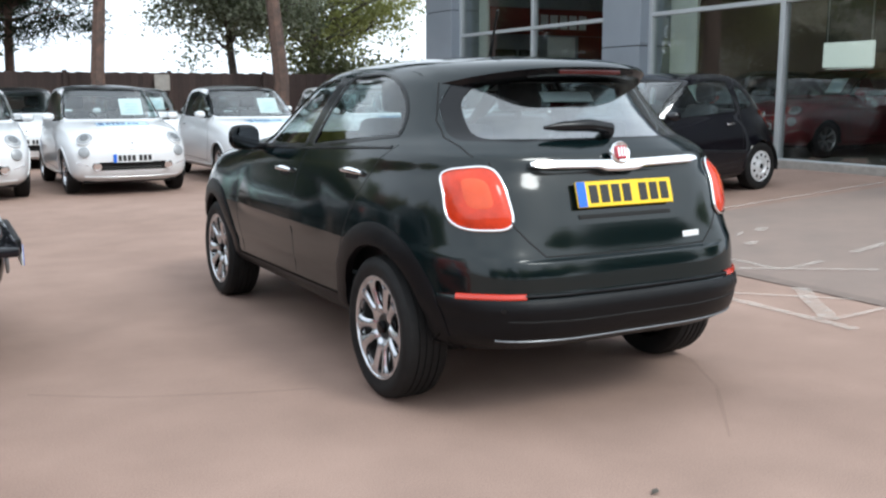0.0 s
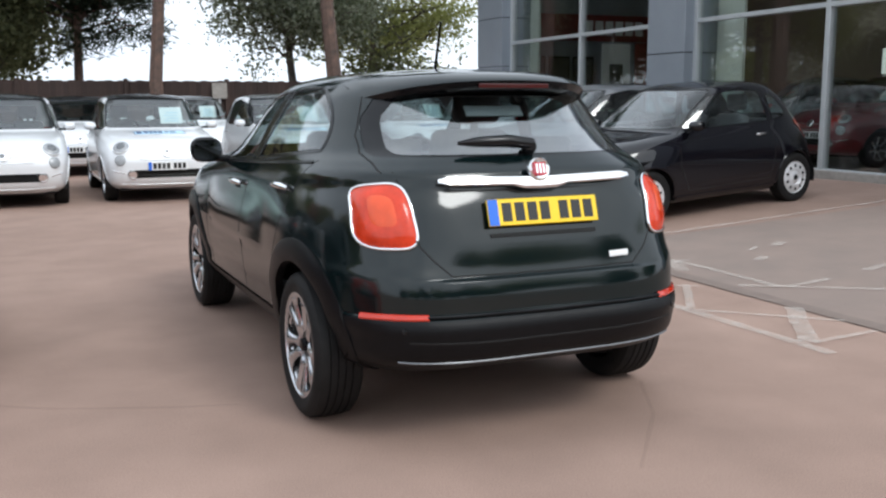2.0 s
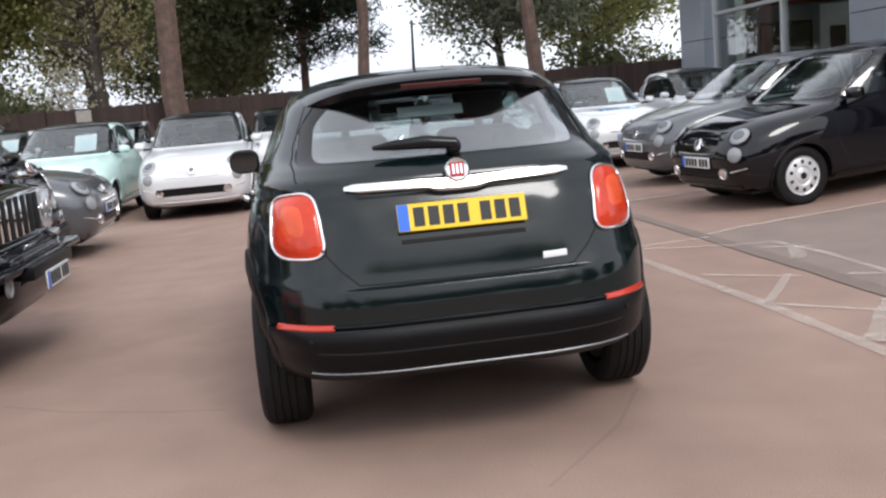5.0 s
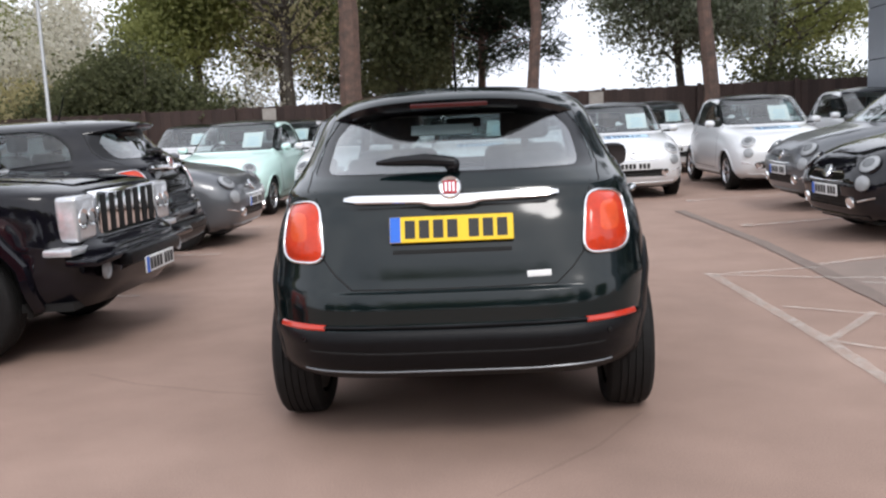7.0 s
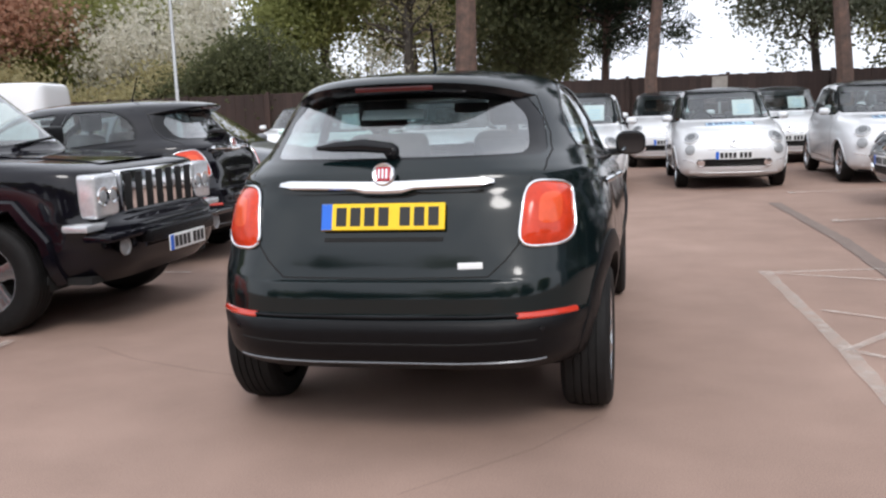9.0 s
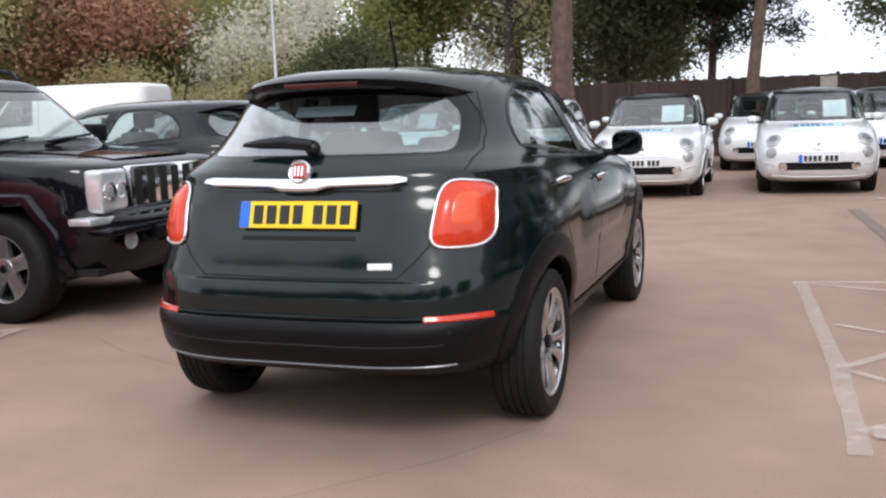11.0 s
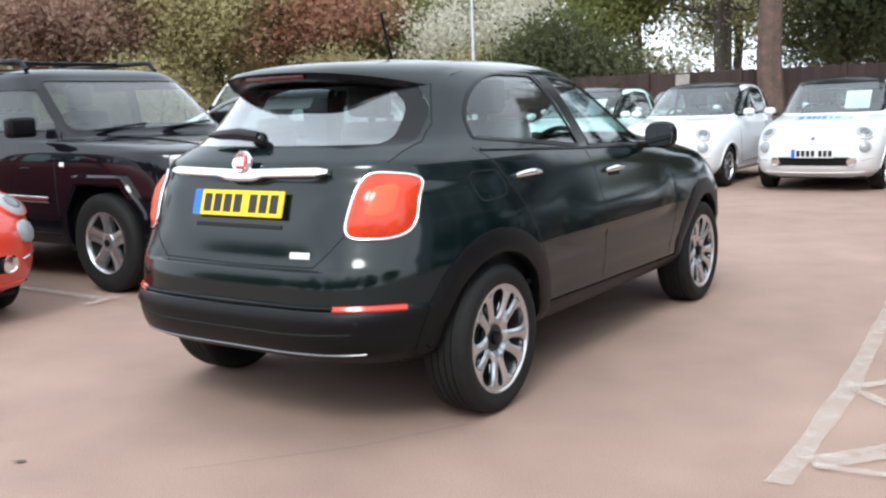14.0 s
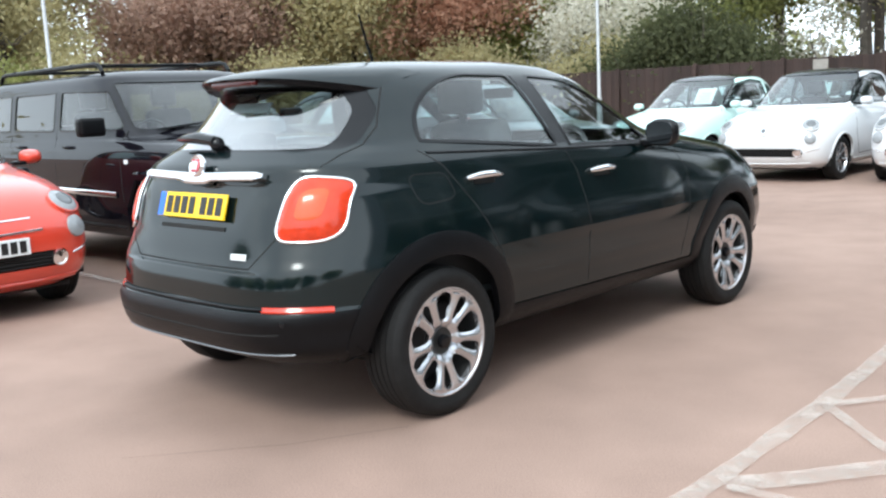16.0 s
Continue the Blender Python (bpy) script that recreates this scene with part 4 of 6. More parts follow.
    part("inside_mirror", box(-0.11, 0.11, 2.23, 2.25, 1.36, 1.42, 0.01), M["trim_dark"], car)
    part("windscreen_card", box(-0.18, 0.10, -0.002, 0.002, -0.028, 0.028, 0, 1, pose(0, 0.508, 1.372, -42)), M["paper"], car, "white paper slip behind the rear glass")
    lin = bmesh.new()
    top = [f for f in bm.faces if f.calc_center_median().z > 1.43 and f.normal.z > 0.2]
    twin = {v: lin.verts.new(v.co - v.normal * 0.035) for v in {v for f in top for v in f.verts}}
    for f in top:
        lin.faces.new([twin[v] for v in f.verts])
    part("headliner", lin, M["headliner"], car)
    part("body", bm, paint, car)
    wheels(car, (0.782, 3.40), 0.893, "double", 0.330, 0.236, 0.22)
    return car


# ---- the small hatchback ----
H5_RINGS = [
    (0.19, 0.25, 3.36, 0.70, 4.6, 7.0), (0.27, 0.06, 3.50, 0.775, 4.6, 7.2), (0.42, 0.0, 3.56, 0.803, 4.5, 7.0), (0.55, 0.01, 3.57, 0.814, 4.4, 6.6),
    (0.68, 0.05, 3.53, 0.816, 4.2, 6.0), (0.79, 0.09, 3.43, 0.808, 3.9, 5.2), (0.875, 0.13, 3.25, 0.792, 3.6, 4.5), (0.935, 0.17, 2.97, 0.772, 3.4, 3.9),
    (0.98, 0.20, 2.66, 0.755, 3.3, 4.1), (1.06, 0.26, 2.49, 0.738, 3.2, 4.4), (1.20, 0.40, 2.25, 0.702, 3.2, 4.8), (1.32, 0.56, 2.04, 0.658, 3.2, 5.0),
    (1.41, 0.72, 1.88, 0.605, 3.0, 5.0), (1.455, 0.9, 1.72, 0.49, 2.8, 4.2), (1.477, 1.08, 1.60, 0.28, 2.6, 3.2), (1.488, 1.25, 1.48, 0.001, 2.5, 2.5)]


def hatchback(m, paint, label, style="seven", roof=None, plate=True, sticker=False, card=True, seats="seat", chars=7):
    car = thing("small_hatchback_car", m, label, "car", "parked cars")
    bm = shell(H5_RINGS, 58, 24)
    tree = BVHTree.FromBMesh(bm)
    for cy in (0.57, 2.87):
        for pick in (RIGHT, LEFT):
            carve(bm, arc(cy, 0.295, 0.33, 0, 360, 28)[:-1], SIDE, pick).free()
        for s in (1, -1):
            well = lathe([(-0.26, 0.05), (-0.26, 0.35), (0.14, 0.35)], 28)
            bmesh.ops.delete(well, geom=[v for v in well.verts if v.co.z < -0.1], context="VERTS")
            w = part("wheel_well", well, M["gap"], car)
            w.matrix_local = pose(s * 0.63, cy, 0.295, 0, 0, 0 if s > 0 else 180)
            lip = [(cy + 0.335 * math.cos(a), 0.295 + 0.335 * math.sin(a)) for a in np.linspace(math.pi, 0, 20)]
            part("arch_lip", band(tree, SIDE, lip, 0.03, 0.012, s, False, 0.06, 0.02), paint, car)
    door = rounded([(1.02, 1.0), (2.36, 0.985), (2.12, 1.19), (1.86, 1.335), (1.42, 1.395), (1.10, 1.36)], [0.04, 0.04, 0.1, 0.12, 0.08, 0.05], 4)
    quart = rounded([(0.62, 1.05), (0.94, 1.01), (1.0, 1.33), (0.84, 1.27)], [0.06, 0.03, 0.04, 0.08], 4)
    for s, nm in ((1, RIGHT), (-1, LEFT)):
        for poly in (door, quart):
            part("side_window", grow(carve(bm, poly, SIDE, nm), -0.004), M["glass"], car)
            part("window_seal", band(tree, SIDE, poly, 0.014, 0.003, s, True, 0.07), M["gloss_black"], car)
        part("door_gap", band(tree, SIDE, [(0.97, 1.36), (0.98, 0.99), (0.96, 0.6), (1.02, 0.34), (2.32, 0.32), (2.46, 0.6), (2.46, 0.93), (2.36, 0.985)], 0.008, 0.001, s, False, 0.06), M["gap"], car)
        pts = [cast(tree, SIDE, (1.12 + 0.03 * i, 0.86), s) for i in range(6)]
        part("door_handle", tube([p + n * (0.008 + 0.02 * math.sin(math.pi * i / 5)) for i, (p, n) in enumerate(pts)], 0.012, 8), M["chrome"], car)
        mirror_part(car, s, 0.865, 2.26, 1.03, paint, 0.17, 0.115)
        part("sill_line", band(tree, SIDE, [(0.95, 0.25), (2.5, 0.25)], 0.05, 0.012, s, False, 0.08), paint, car)
    fr = rounded([(-0.67, 1.005), (0.67, 1.005), (0.575, 1.405), (-0.575, 1.405)], 0.06, 4)
    ws = part("windscreen", grow(carve(bm, fr, BACK, lambda c, n: c.y > 1.7 and n.y > 0), -0.004), M["glass_screen"], car, "clear windscreen")
    part("windscreen_edge", band(tree, BACK, fr, 0.016, 0.003, -1, True, 0.07), M["gloss_black"], ws)
    rw = rounded([(-0.46, 1.04), (0.46, 1.04), (0.40, 1.32), (-0.40, 1.32)], 0.08, 4)
    part("rear_window", grow(carve(bm, rw, BACK, lambda c, n: c.y < 1.0 and n.y < 0), -0.004), M["glass"], car)
    roof_rows = rounded([(0.90, -0.555), (1.99, -0.555), (1.99, 0.555), (0.90, 0.555)], [0.08, 0.02, 0.02, 0.08], 4)
    top = carve(bm, [(y, x) for y, x in roof_rows], (1, 0), lambda c, n: c.z > 1.36 and n.z > 0.25)
    part("roof_panel", grow(top, 0.002), roof or M["gloss_black"], car, "" if roof else "glossy black roof panel")

    def on_front(x, z, lift=0.0):
        p, q = cast(tree, BACK, (x, z), -1)
        return Matrix.Translation(p + q * lift) @ q.to_track_quat("X", "Z").to_matrix().to_4x4()

    for s in (1, -1):
        h = part("headlamp", lathe([(-0.02, 0.106), (0.004, 0.106), (0.014, 0.096), (0.024, 0.070), (0.030, 0.038), (0.032, 0.001)], 28), M["lamp_clear"], car, "round clear headlamp")
        h.matrix_local = on_front(s * 0.58, 0.755, 0.002)
        part("headlamp_ring", lathe([(-0.02, 0.113), (0.010, 0.111), (0.012, 0.104), (-0.01, 0.104)], 28), paint, h)
        # domed disc; the bowl's shaded hollow is only its darker grey
        part("reflector_bowl", lathe([(0.024, 0.062), (0.031, 0.054), (0.034, 0.03), (0.0335, 0.001)], 20), M["lamp_bowl"], h)
        h = part("side_lamp", lathe([(-0.015, 0.075), (0.006, 0.074), (0.014, 0.06), (0.018, 0.001)], 24), M["lamp_clear"], car, "small round lower lamp")
        h.matrix_local = on_front(s * 0.61, 0.59, 0.002)
        f = part("fog_lamp", lathe([(-0.01, 0.058), (0.014, 0.055), (0.016, 0.045), (0.01, 0.04), (0.016, 0.001)], 20), M["chrome"], car)
        f.matrix_local = on_front(s * 0.46, 0.40, 0.006)
        part("chrome_whisker", band(tree, BACK, [(s * 0.56, 0.415), (s * 0.70, 0.45)], 0.014, 0.008, -1, False), M["chrome"], car)
    gr = rounded([(-0.49, 0.345), (0.49, 0.345), (0.53, 0.40), (0.50, 0.455), (-0.50, 0.455), (-0.53, 0.40)], 0.03, 4)
    g = part("lower_grille", grow(carve(bm, gr, BACK, lambda c, n: c.y > 3.0 and n.y > 0), -0.012), M["gap"], car, "black lower grille")
    for k in range(4):
        part("grille_bar", band(tree, BACK, [(-0.48, 0.364 + 0.025 * k), (0.48, 0.364 + 0.025 * k)], 0.008, -0.004, -1, False, 0.08), M["gloss_black"], g)
    part("chrome_bar", band(tree, BACK, [(-0.36, 0.60), (-0.1, 0.592), (0.1, 0.592), (0.36, 0.60)], 0.016, 0.010, -1, False, 0.06), M["chrome"], car)
    bd = part("badge", lathe([(-0.004, 0.068), (0.012, 0.066), (0.016, 0.052), (0.012, 0.001)], 24), M["chrome"], car)
    part("badge_field", lathe([(0.0125, 0.044), (0.0145, 0.042), (0.0145, 0.001)], 20), M["strip_grey"], bd)
    bd.matrix_local = on_front(0, 0.68, 0.012)
    for s in (1, -1):
        part("badge_bar", band(tree, BACK, [(s * 0.07, 0.675), (s * 0.30, 0.68)], 0.012, 0.008, -1, False, 0.05), M["chrome"], car)
    part("bumper_lip", band(tree, BACK, [(-0.6, 0.26), (-0.3, 0.245), (0.3, 0.245), (0.6, 0.26)], 0.05, 0.012, -1, False, 0.06), paint, car)
    if plate:
        p, q = cast(tree, BACK, (0, 0.505), -1)
        plate_part(car, (0, p.y + 0.016, 0.505), (0, 0, 180), False, chars=chars)
    for s in (1, -1):
        tlp = rounded([(s * 0.52, 0.74), (s * 0.66, 0.74), (s * 0.66, 0.98), (s * 0.54, 0.98)], 0.04, 4)
        part("tail_lamp", grow(carve(bm, tlp, BACK, lambda c, n: c.y < 0.7 and n.y < 0), 0.008), M["lamp_red"], car)
    part("dashboard", box(-0.62, 0.62, 2.05, 2.45, 0.72, 0.99, 0.06), M["trim_dark"], car)
    part("cabin_floor", box(-0.64, 0.64, 0.4, 2.7, 0.26, 0.32), M["trim_dark"], car)
    steering_wheel(car, 0.32, 1.96, 0.95, 0.175)
    for x in (0.33, -0.33):
        seat(car, x, 1.28, 0.42, M[seats], 0.58, 0.46)
    rb = box(-0.55, 0.55, 0.62, 0.98, 0.4, 0.58, 0.05)
    add_box(rb, -0.55, 0.55, 0.55, 0.68, 0.5, 1.0, 0.05)
    part("rear_bench", rb, M[seats], car)
    part("inside_mirror", box(-0.10, 0.10, 1.86, 1.88, 1.26, 1.32, 0.01), M["trim_dark"], car)
    if card:
        c = part("price_card", box(-0.16, 0.16, -0.002, 0.002, 0, 0.30, 0, 1, pose(-0.29, 2.27, 1.045, 38)), M["paper"], car, "white price card behind the windscreen")
        cb = bmesh.new()
        for k in range(4):
            add_box(cb, -0.10, 0.10 - 0.03 * (k % 2), 0.002, 0.004, 0.04 + 0.05 * k, 0.055 + 0.05 * k, 0, 1, pose(-0.29, 2.27, 1.045, 38))
        part("card_lines", cb, M["paper_blue"], c)
    if sticker:
        hits = [cast_down(tree, (0.35 - 0.07 * i, 2.95)) for i in range(11)]
        bs = strip([h for h, _ in hits], [n for _, n in hits], 0.215, 0.0015)
        part("sticker_border", bs, M["ink_blue"], car)
        hits = [cast_down(tree, (0.335 - 0.067 * i, 2.95)) for i in range(11)]
        st = part("bonnet_sticker", strip([h for h, _ in hits], [n for _, n in hits], 0.185, 0.004), M["paper_blue"], car, "pale blue offer strip on the bonnet")
        sb = bmesh.new()
        for x0, x1, yy in ((0.315, 0.245, 0.075), (0.215, 0.155, 0.06), (0.14, 0.095, 0.065), (0.08, 0.035, 0.06), (0.02, -0.04, 0.06), (-0.07, -0.12, 0.035), (-0.14, -0.22, 0.035)):
            p, n = cast_down(tree, ((x0 + x1) / 2, 2.95))
            add_box(sb, x1, x0, -yy, yy, 0.003, 0.008, 0, 1, Matrix.Translation(p) @ Matrix.Rotation(-math.asin(n.y), 4, "X") @ Matrix.Translation((-p.x, 0, 0)))
        part("sticker_bars", sb, M["ink_blue"], st)
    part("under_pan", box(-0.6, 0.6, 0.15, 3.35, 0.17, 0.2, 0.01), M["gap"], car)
    part("body", bm, paint, car)
    wheels(car, (0.57, 2.87), 0.782, style, 0.295, 0.195, 0.185)
    return car


def cast_down(tree, p):
    hit, n, _, _ = tree.ray_cast(Vector((p[0], p[1], 3)), Vector((0, 0, -1)))
    return hit, (n if n.z > 0 else -n)


# ---- the large off-roader ----
J_RINGS = [
    (0.33, 0.10, 4.66, 0.84, 8, 7), (0.46, 0.02, 4.77, 0.90, 9, 7), (0.58, 0.0, 4.79, 0.915, 9, 7), (0.70, 0.02, 4.78, 0.92, 9, 7), (0.76, 0.05, 4.70, 0.925, 9, 8),
    (0.96, 0.06, 4.66, 0.925, 9, 8), (1.06, 0.07, 4.62, 0.918, 9, 8), (1.11, 0.075, 4.45, 0.905, 9, 7), (1.15, 0.08, 4.0, 0.895, 9, 7), (1.175, 0.085, 3.55, 0.885, 9, 8),
    (1.24, 0.09, 3.46, 0.875, 9, 8), (1.45, 0.12, 3.22, 0.84, 9, 8), (1.64, 0.16, 2.98, 0.80, 9, 8), (1.71, 0.19, 2.88, 0.76, 8, 8), (1.75, 0.26, 2.76, 0.66, 7, 7),
    (1.77, 0.5, 2.5, 0.4, 6, 6), (1.78, 1.0, 2.0, 0.001, 4, 4)]


def off_roader(m, paint, label):
    car = thing("off_road_car", m, label, "car", "parked cars")
    bm = shell(J_RINGS, 80, 30)
    tree = BVHTree.FromBMesh(bm)
    ax = (1.10, 3.88)
    for cy in ax:
        for pick in (RIGHT, LEFT):
            carve(bm, rounded([(cy - 0.47, 0.0), (cy + 0.47, 0.0), (cy + 0.43, 0.62), (cy + 0.25, 0.83), (cy - 0.25, 0.83), (cy - 0.43, 0.62)], 0.1, 4), SIDE, pick).free()
        for s in (1, -1):
            path = [(cy - 0.50, 0.36), (cy - 0.455, 0.63), (cy - 0.27, 0.865), (cy + 0.27, 0.865), (cy + 0.455, 0.63), (cy + 0.50, 0.36)]
            part("wheel_arch_flare", band(tree, SIDE, path, 0.085, 0.045, s, False, 0.06, 0.03), paint, car, "bolted black wheel arch flare")
            well = box(-0.3, 0.16, -0.46, 0.46, -0.1, 0.44)
            bmesh.ops.delete(well, geom=[f for f in well.faces if f.normal.x > 0.9 or f.normal.z < -0.9], context="FACES_ONLY")
            w = part("wheel_well", well, M["gap"], car)
            w.matrix_local = pose(s * 0.72, cy, 0.40, 0, 0, 0 if s > 0 else 180)
    panes = ([(0.30, 1.26), (1.02, 1.255), (1.02, 1.60), (0.38, 1.61)], [(1.12, 1.255), (2.02, 1.25), (2.02, 1.60), (1.12, 1.60)], [(2.14, 1.25), (3.28, 1.245), (2.92, 1.58), (2.14, 1.60)])
    for s, nm in ((1, RIGHT), (-1, LEFT)):
        for poly in panes:
            q = rounded(poly, 0.04, 4)
            part("side_window", grow(carve(bm, q, SIDE, nm), -0.006), M["glass_dark" if poly[0][0] < 2 else "glass"], car)
            part("window_seal", band(tree, SIDE, q, 0.02, 0.004, s, True, 0.1), M["gloss_black"], car)
        for path in ([(1.07, 1.64), (1.07, 1.2), (1.05, 0.9)], [(2.08, 1.64), (2.08, 1.2), (2.10, 0.44)], [(3.30, 1.24), (3.33, 1.0), (3.32, 0.44)], [(1.62, 0.42), (3.32, 0.42)]):
            part("door_gap", band(tree, SIDE, path, 0.008, 0.001, s, False, 0.08), M["gap"], car)
        part("door_trim_strip", band(tree, SIDE, [(1.7, 0.72), (3.22, 0.70)], 0.05, 0.014, s, False, 0.08), M["chrome"], car, "chrome door strip")
        part("sill_strip", band(tree, SIDE, [(1.6, 0.42), (3.4, 0.42)], 0.03, 0.012, s, False, 0.1), M["plastic"], car)
        for hy in (1.25, 2.28):
            pts = [cast(tree, SIDE, (hy + 0.03 * i, 1.10), s) for i in range(7)]
            part("door_handle", tube([p + n * (0.008 + 0.024 * math.sin(math.pi * i / 6)) for i, (p, n) in enumerate(pts)], 0.014, 8), paint, car)
        mi = part("door_mirror", box(min(s * 0.93, s * 1.16), max(s * 0.93, s * 1.16), 3.06, 3.17, 1.20, 1.36, 0.035, 3), M["plastic"], car)
        part("mirror_glass", box(min(s * 0.955, s * 1.14), max(s * 0.955, s * 1.14), 3.054, 3.058, 1.225, 1.34, 0), M["chrome"], mi)
        p, n = cast(tree, SIDE, (3.43, 0.985), s)
        part("side_marker", box(p.x - 0.006, p.x + 0.006, 3.40, 3.46, 0.965, 1.0, 0.003, 1), M["plate_white"], car)
        rail = tube([(s * 0.66, 0.40, 1.75), (s * 0.66, 0.46, 1.815), (s * 0.66, 0.54, 1.83), (s * 0.66, 2.52, 1.83), (s * 0.66, 2.60, 1.815), (s * 0.66, 2.66, 1.75)], 0.022, 8)
        part("roof_rail", rail, M["plastic"], car, "dark roof rail")
    part("cross_bar", box(-0.68, 0.68, 0.75, 0.82, 1.82, 1.855, 0.012), M["plastic"], car)
    part("cross_bar", box(-0.68, 0.68, 2.05, 2.12, 1.82, 1.855, 0.012), M["plastic"], car)
    fr = rounded([(-0.78, 1.235), (0.78, 1.235), (0.70, 1.65), (-0.70, 1.65)], 0.05, 4)
    part("windscreen", grow(carve(bm, fr, BACK, lambda c, n: c.y > 2.5 and n.y > 0), -0.004), M["glass_screen"], car)
    part("windscreen_edge", band(tree, BACK, fr, 0.03, 0.004, -1, True, 0.1), M["gloss_black"], car)
    for k in (-1, 1):
        part("wiper", tube([(k * 0.35 + 0.3, 3.50, 1.235), (k * 0.35 - 0.25, 3.44, 1.275)], 0.012, 6), M["gloss_black"], car)
    # bonnet bulge, grille, lamps
    bul = [cast_down(tree, (0, 3.6 + 0.1 * i)) for i in range(10)]
    part("bonnet_bulge", strip([p for p, _ in bul], [Vector((0, 0, 1))] * 10, 0.85, 0.014), paint, car)
    yf = 4.66
    g = part("grille", box(-0.50, 0.50, yf - 0.06, yf + 0.03, 0.76, 1.06, 0.02), M["chrome"], car, "chrome grille with upright slots")
    for k in range(7):
        x = -0.42 + 0.14 * k
        part("grille_slot", box(x - 0.045, x + 0.045, yf, yf + 0.036, 0.785, 1.04, 0.012), M["gap"], g)
    for s in (1, -1):
        h = part("headlamp", box(min(s * 0.53, s * 0.80), max(s * 0.53, s * 0.80), yf - 0.12, yf + 0.026, 0.76, 1.05, 0.03, 3), M["lamp_housing"], car, "square clear headlamp")
        for x, r in ((0.60, 0.058), (0.72, 0.066)):
            b = part("lamp_bowl", lathe([(-0.004, r), (0.010, r * 0.96), (0.010, r * 0.86), (0.001, r * 0.6), (0.006, 0.002)], 24), M["chrome"], h)
            part("bulb_shade", lathe([(0.002, r * 0.62), (0.009, r * 0.5), (0.011, 0.001)], 20), M["lamp_clear"], b)
            b.matrix_local = pose(s * x, yf + 0.024, 0.905, 0, 0, 90)
        part("indicator", box(min(s * 0.64, s * 0.935), max(s * 0.64, s * 0.935), yf - 0.16, yf + 0.03, 0.69, 0.74, 0.018), M["lamp_housing"], car, "clear corner indicator")
        f = part("fog_lamp", lathe([(0, 0.062), (0.012, 0.06), (0.014, 0.05), (0.004, 0.045), (0.008, 0.001)], 24), M["lamp_clear"], car)
        f.matrix_local = pose(s * 0.66, 4.775, 0.57, 0, 0, 90)
    part("bumper_top", box(-0.90, 0.90, 4.62, 4.83, 0.62, 0.67, 0.02), paint, car)
    part("bumper_step", box(-0.46, 0.46, 4.72, 4.87, 0.56, 0.65, 0.02), M["plastic"], car)
    plate_part(car, (0, 4.88, 0.53), (0, 0, 180), False)
    part("dashboard", box(-0.7, 0.7, 3.0, 3.4, 0.9, 1.2, 0.06), M["trim_dark"], car)
    part("cabin_floor", box(-0.75, 0.75, 0.3, 3.3, 0.5, 0.56), M["trim_dark"], car)
    steering_wheel(car, 0.38, 2.86, 1.15)
    for x in (0.38, -0.38):
        seat(car, x, 2.05, 0.70, M["seat"])
    part("rear_bench", box(-0.65, 0.65, 1.1, 1.3, 0.7, 1.3, 0.06), M["seat"], car)
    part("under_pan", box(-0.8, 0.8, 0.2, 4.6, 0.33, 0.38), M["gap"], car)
    part("body", bm, paint, car)
    wheels(car, ax, 0.93, "five", 0.385, 0.235, 0.25)
    return car


# ---- the panel van ----
V_RINGS = [(0.25, 0.05, 4.9, 0.86, 9, 5), (0.5, 0.0, 5.0, 0.95, 9, 4.5), (0.95, 0.0, 4.95, 0.97, 9, 4.5), (1.10, 0.0, 4.55, 0.96, 9, 5), (1.20, 0.01, 4.2, 0.95, 9, 5), (1.55, 0.03, 3.75, 0.91, 9, 6),
           (1.85, 0.06, 3.35, 0.86, 9, 7), (1.93, 0.1, 3.2, 0.80, 8, 7), (1.97, 0.25, 3.0, 0.62, 6, 6), (1.99, 1.0, 2.0, 0.001, 4, 4)]


def van(m, paint, label):
    car = thing("panel_van", m, label, "van", "parked cars")
    bm = shell(V_RINGS, 50, 22)
    tree = BVHTree.FromBMesh(bm)
    for cy in (0.9, 3.9):
        for pick in (RIGHT, LEFT):
            carve(bm, arc(cy, 0.33, 0.38, 0, 360, 24)[:-1], SIDE, pick).free()
    for nm in (RIGHT, LEFT):
        part("side_window", grow(carve(bm, rounded([(2.75, 1.2), (3.85, 1.17), (3.35, 1.72), (2.75, 1.75)], 0.06), SIDE, nm), -0.004), M["glass"], car)
    part("windscreen", grow(carve(bm, rounded([(-0.75, 1.22), (0.75, 1.22), (0.68, 1.8), (-0.68, 1.8)], 0.06), BACK, lambda c, n: c.y > 2.9 and n.y > 0), -0.004), M["glass"], car)
    for s in (1, -1):
        part("door_gap", band(tree, SIDE, [(2.6, 1.85), (2.6, 0.4)], 0.01, 0.001, s, False, 0.1), M["gap"], car)
        mirror_part(car, s, 1.05, 3.6, 1.25, M["plastic"], 0.2)
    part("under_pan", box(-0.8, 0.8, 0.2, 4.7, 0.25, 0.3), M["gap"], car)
    part("body", bm, paint, car)
    wheels(car, (0.9, 3.9), 0.93, "cover", 0.33, 0.2, 0.2)
    return car
# ---- ground ----
def ground_z(x, y):
    def smooth(a, b, t):
        t = max(0.0, min(1.0, (t - a) / (b - a)))
        return t * t * (3 - 2 * t)
    up = 0.056 * (min(x, 11.9) - 6.0) if x > 6.0 else 0.0
    return up * (1 - 0.75 * smooth(9.5, 15.0, y)) * (1 - smooth(30, 60, abs(x))) * (1 - smooth(25, 60, abs(y)))


def axis_steps(near, far, fine, n):
    a = list(np.arange(near[0], near[1] + 1e-6, fine))
    g = np.geomspace(1.0, far, n)
    return [near[0] - v for v in g[::-1]] + a + [near[1] + v for v in g]


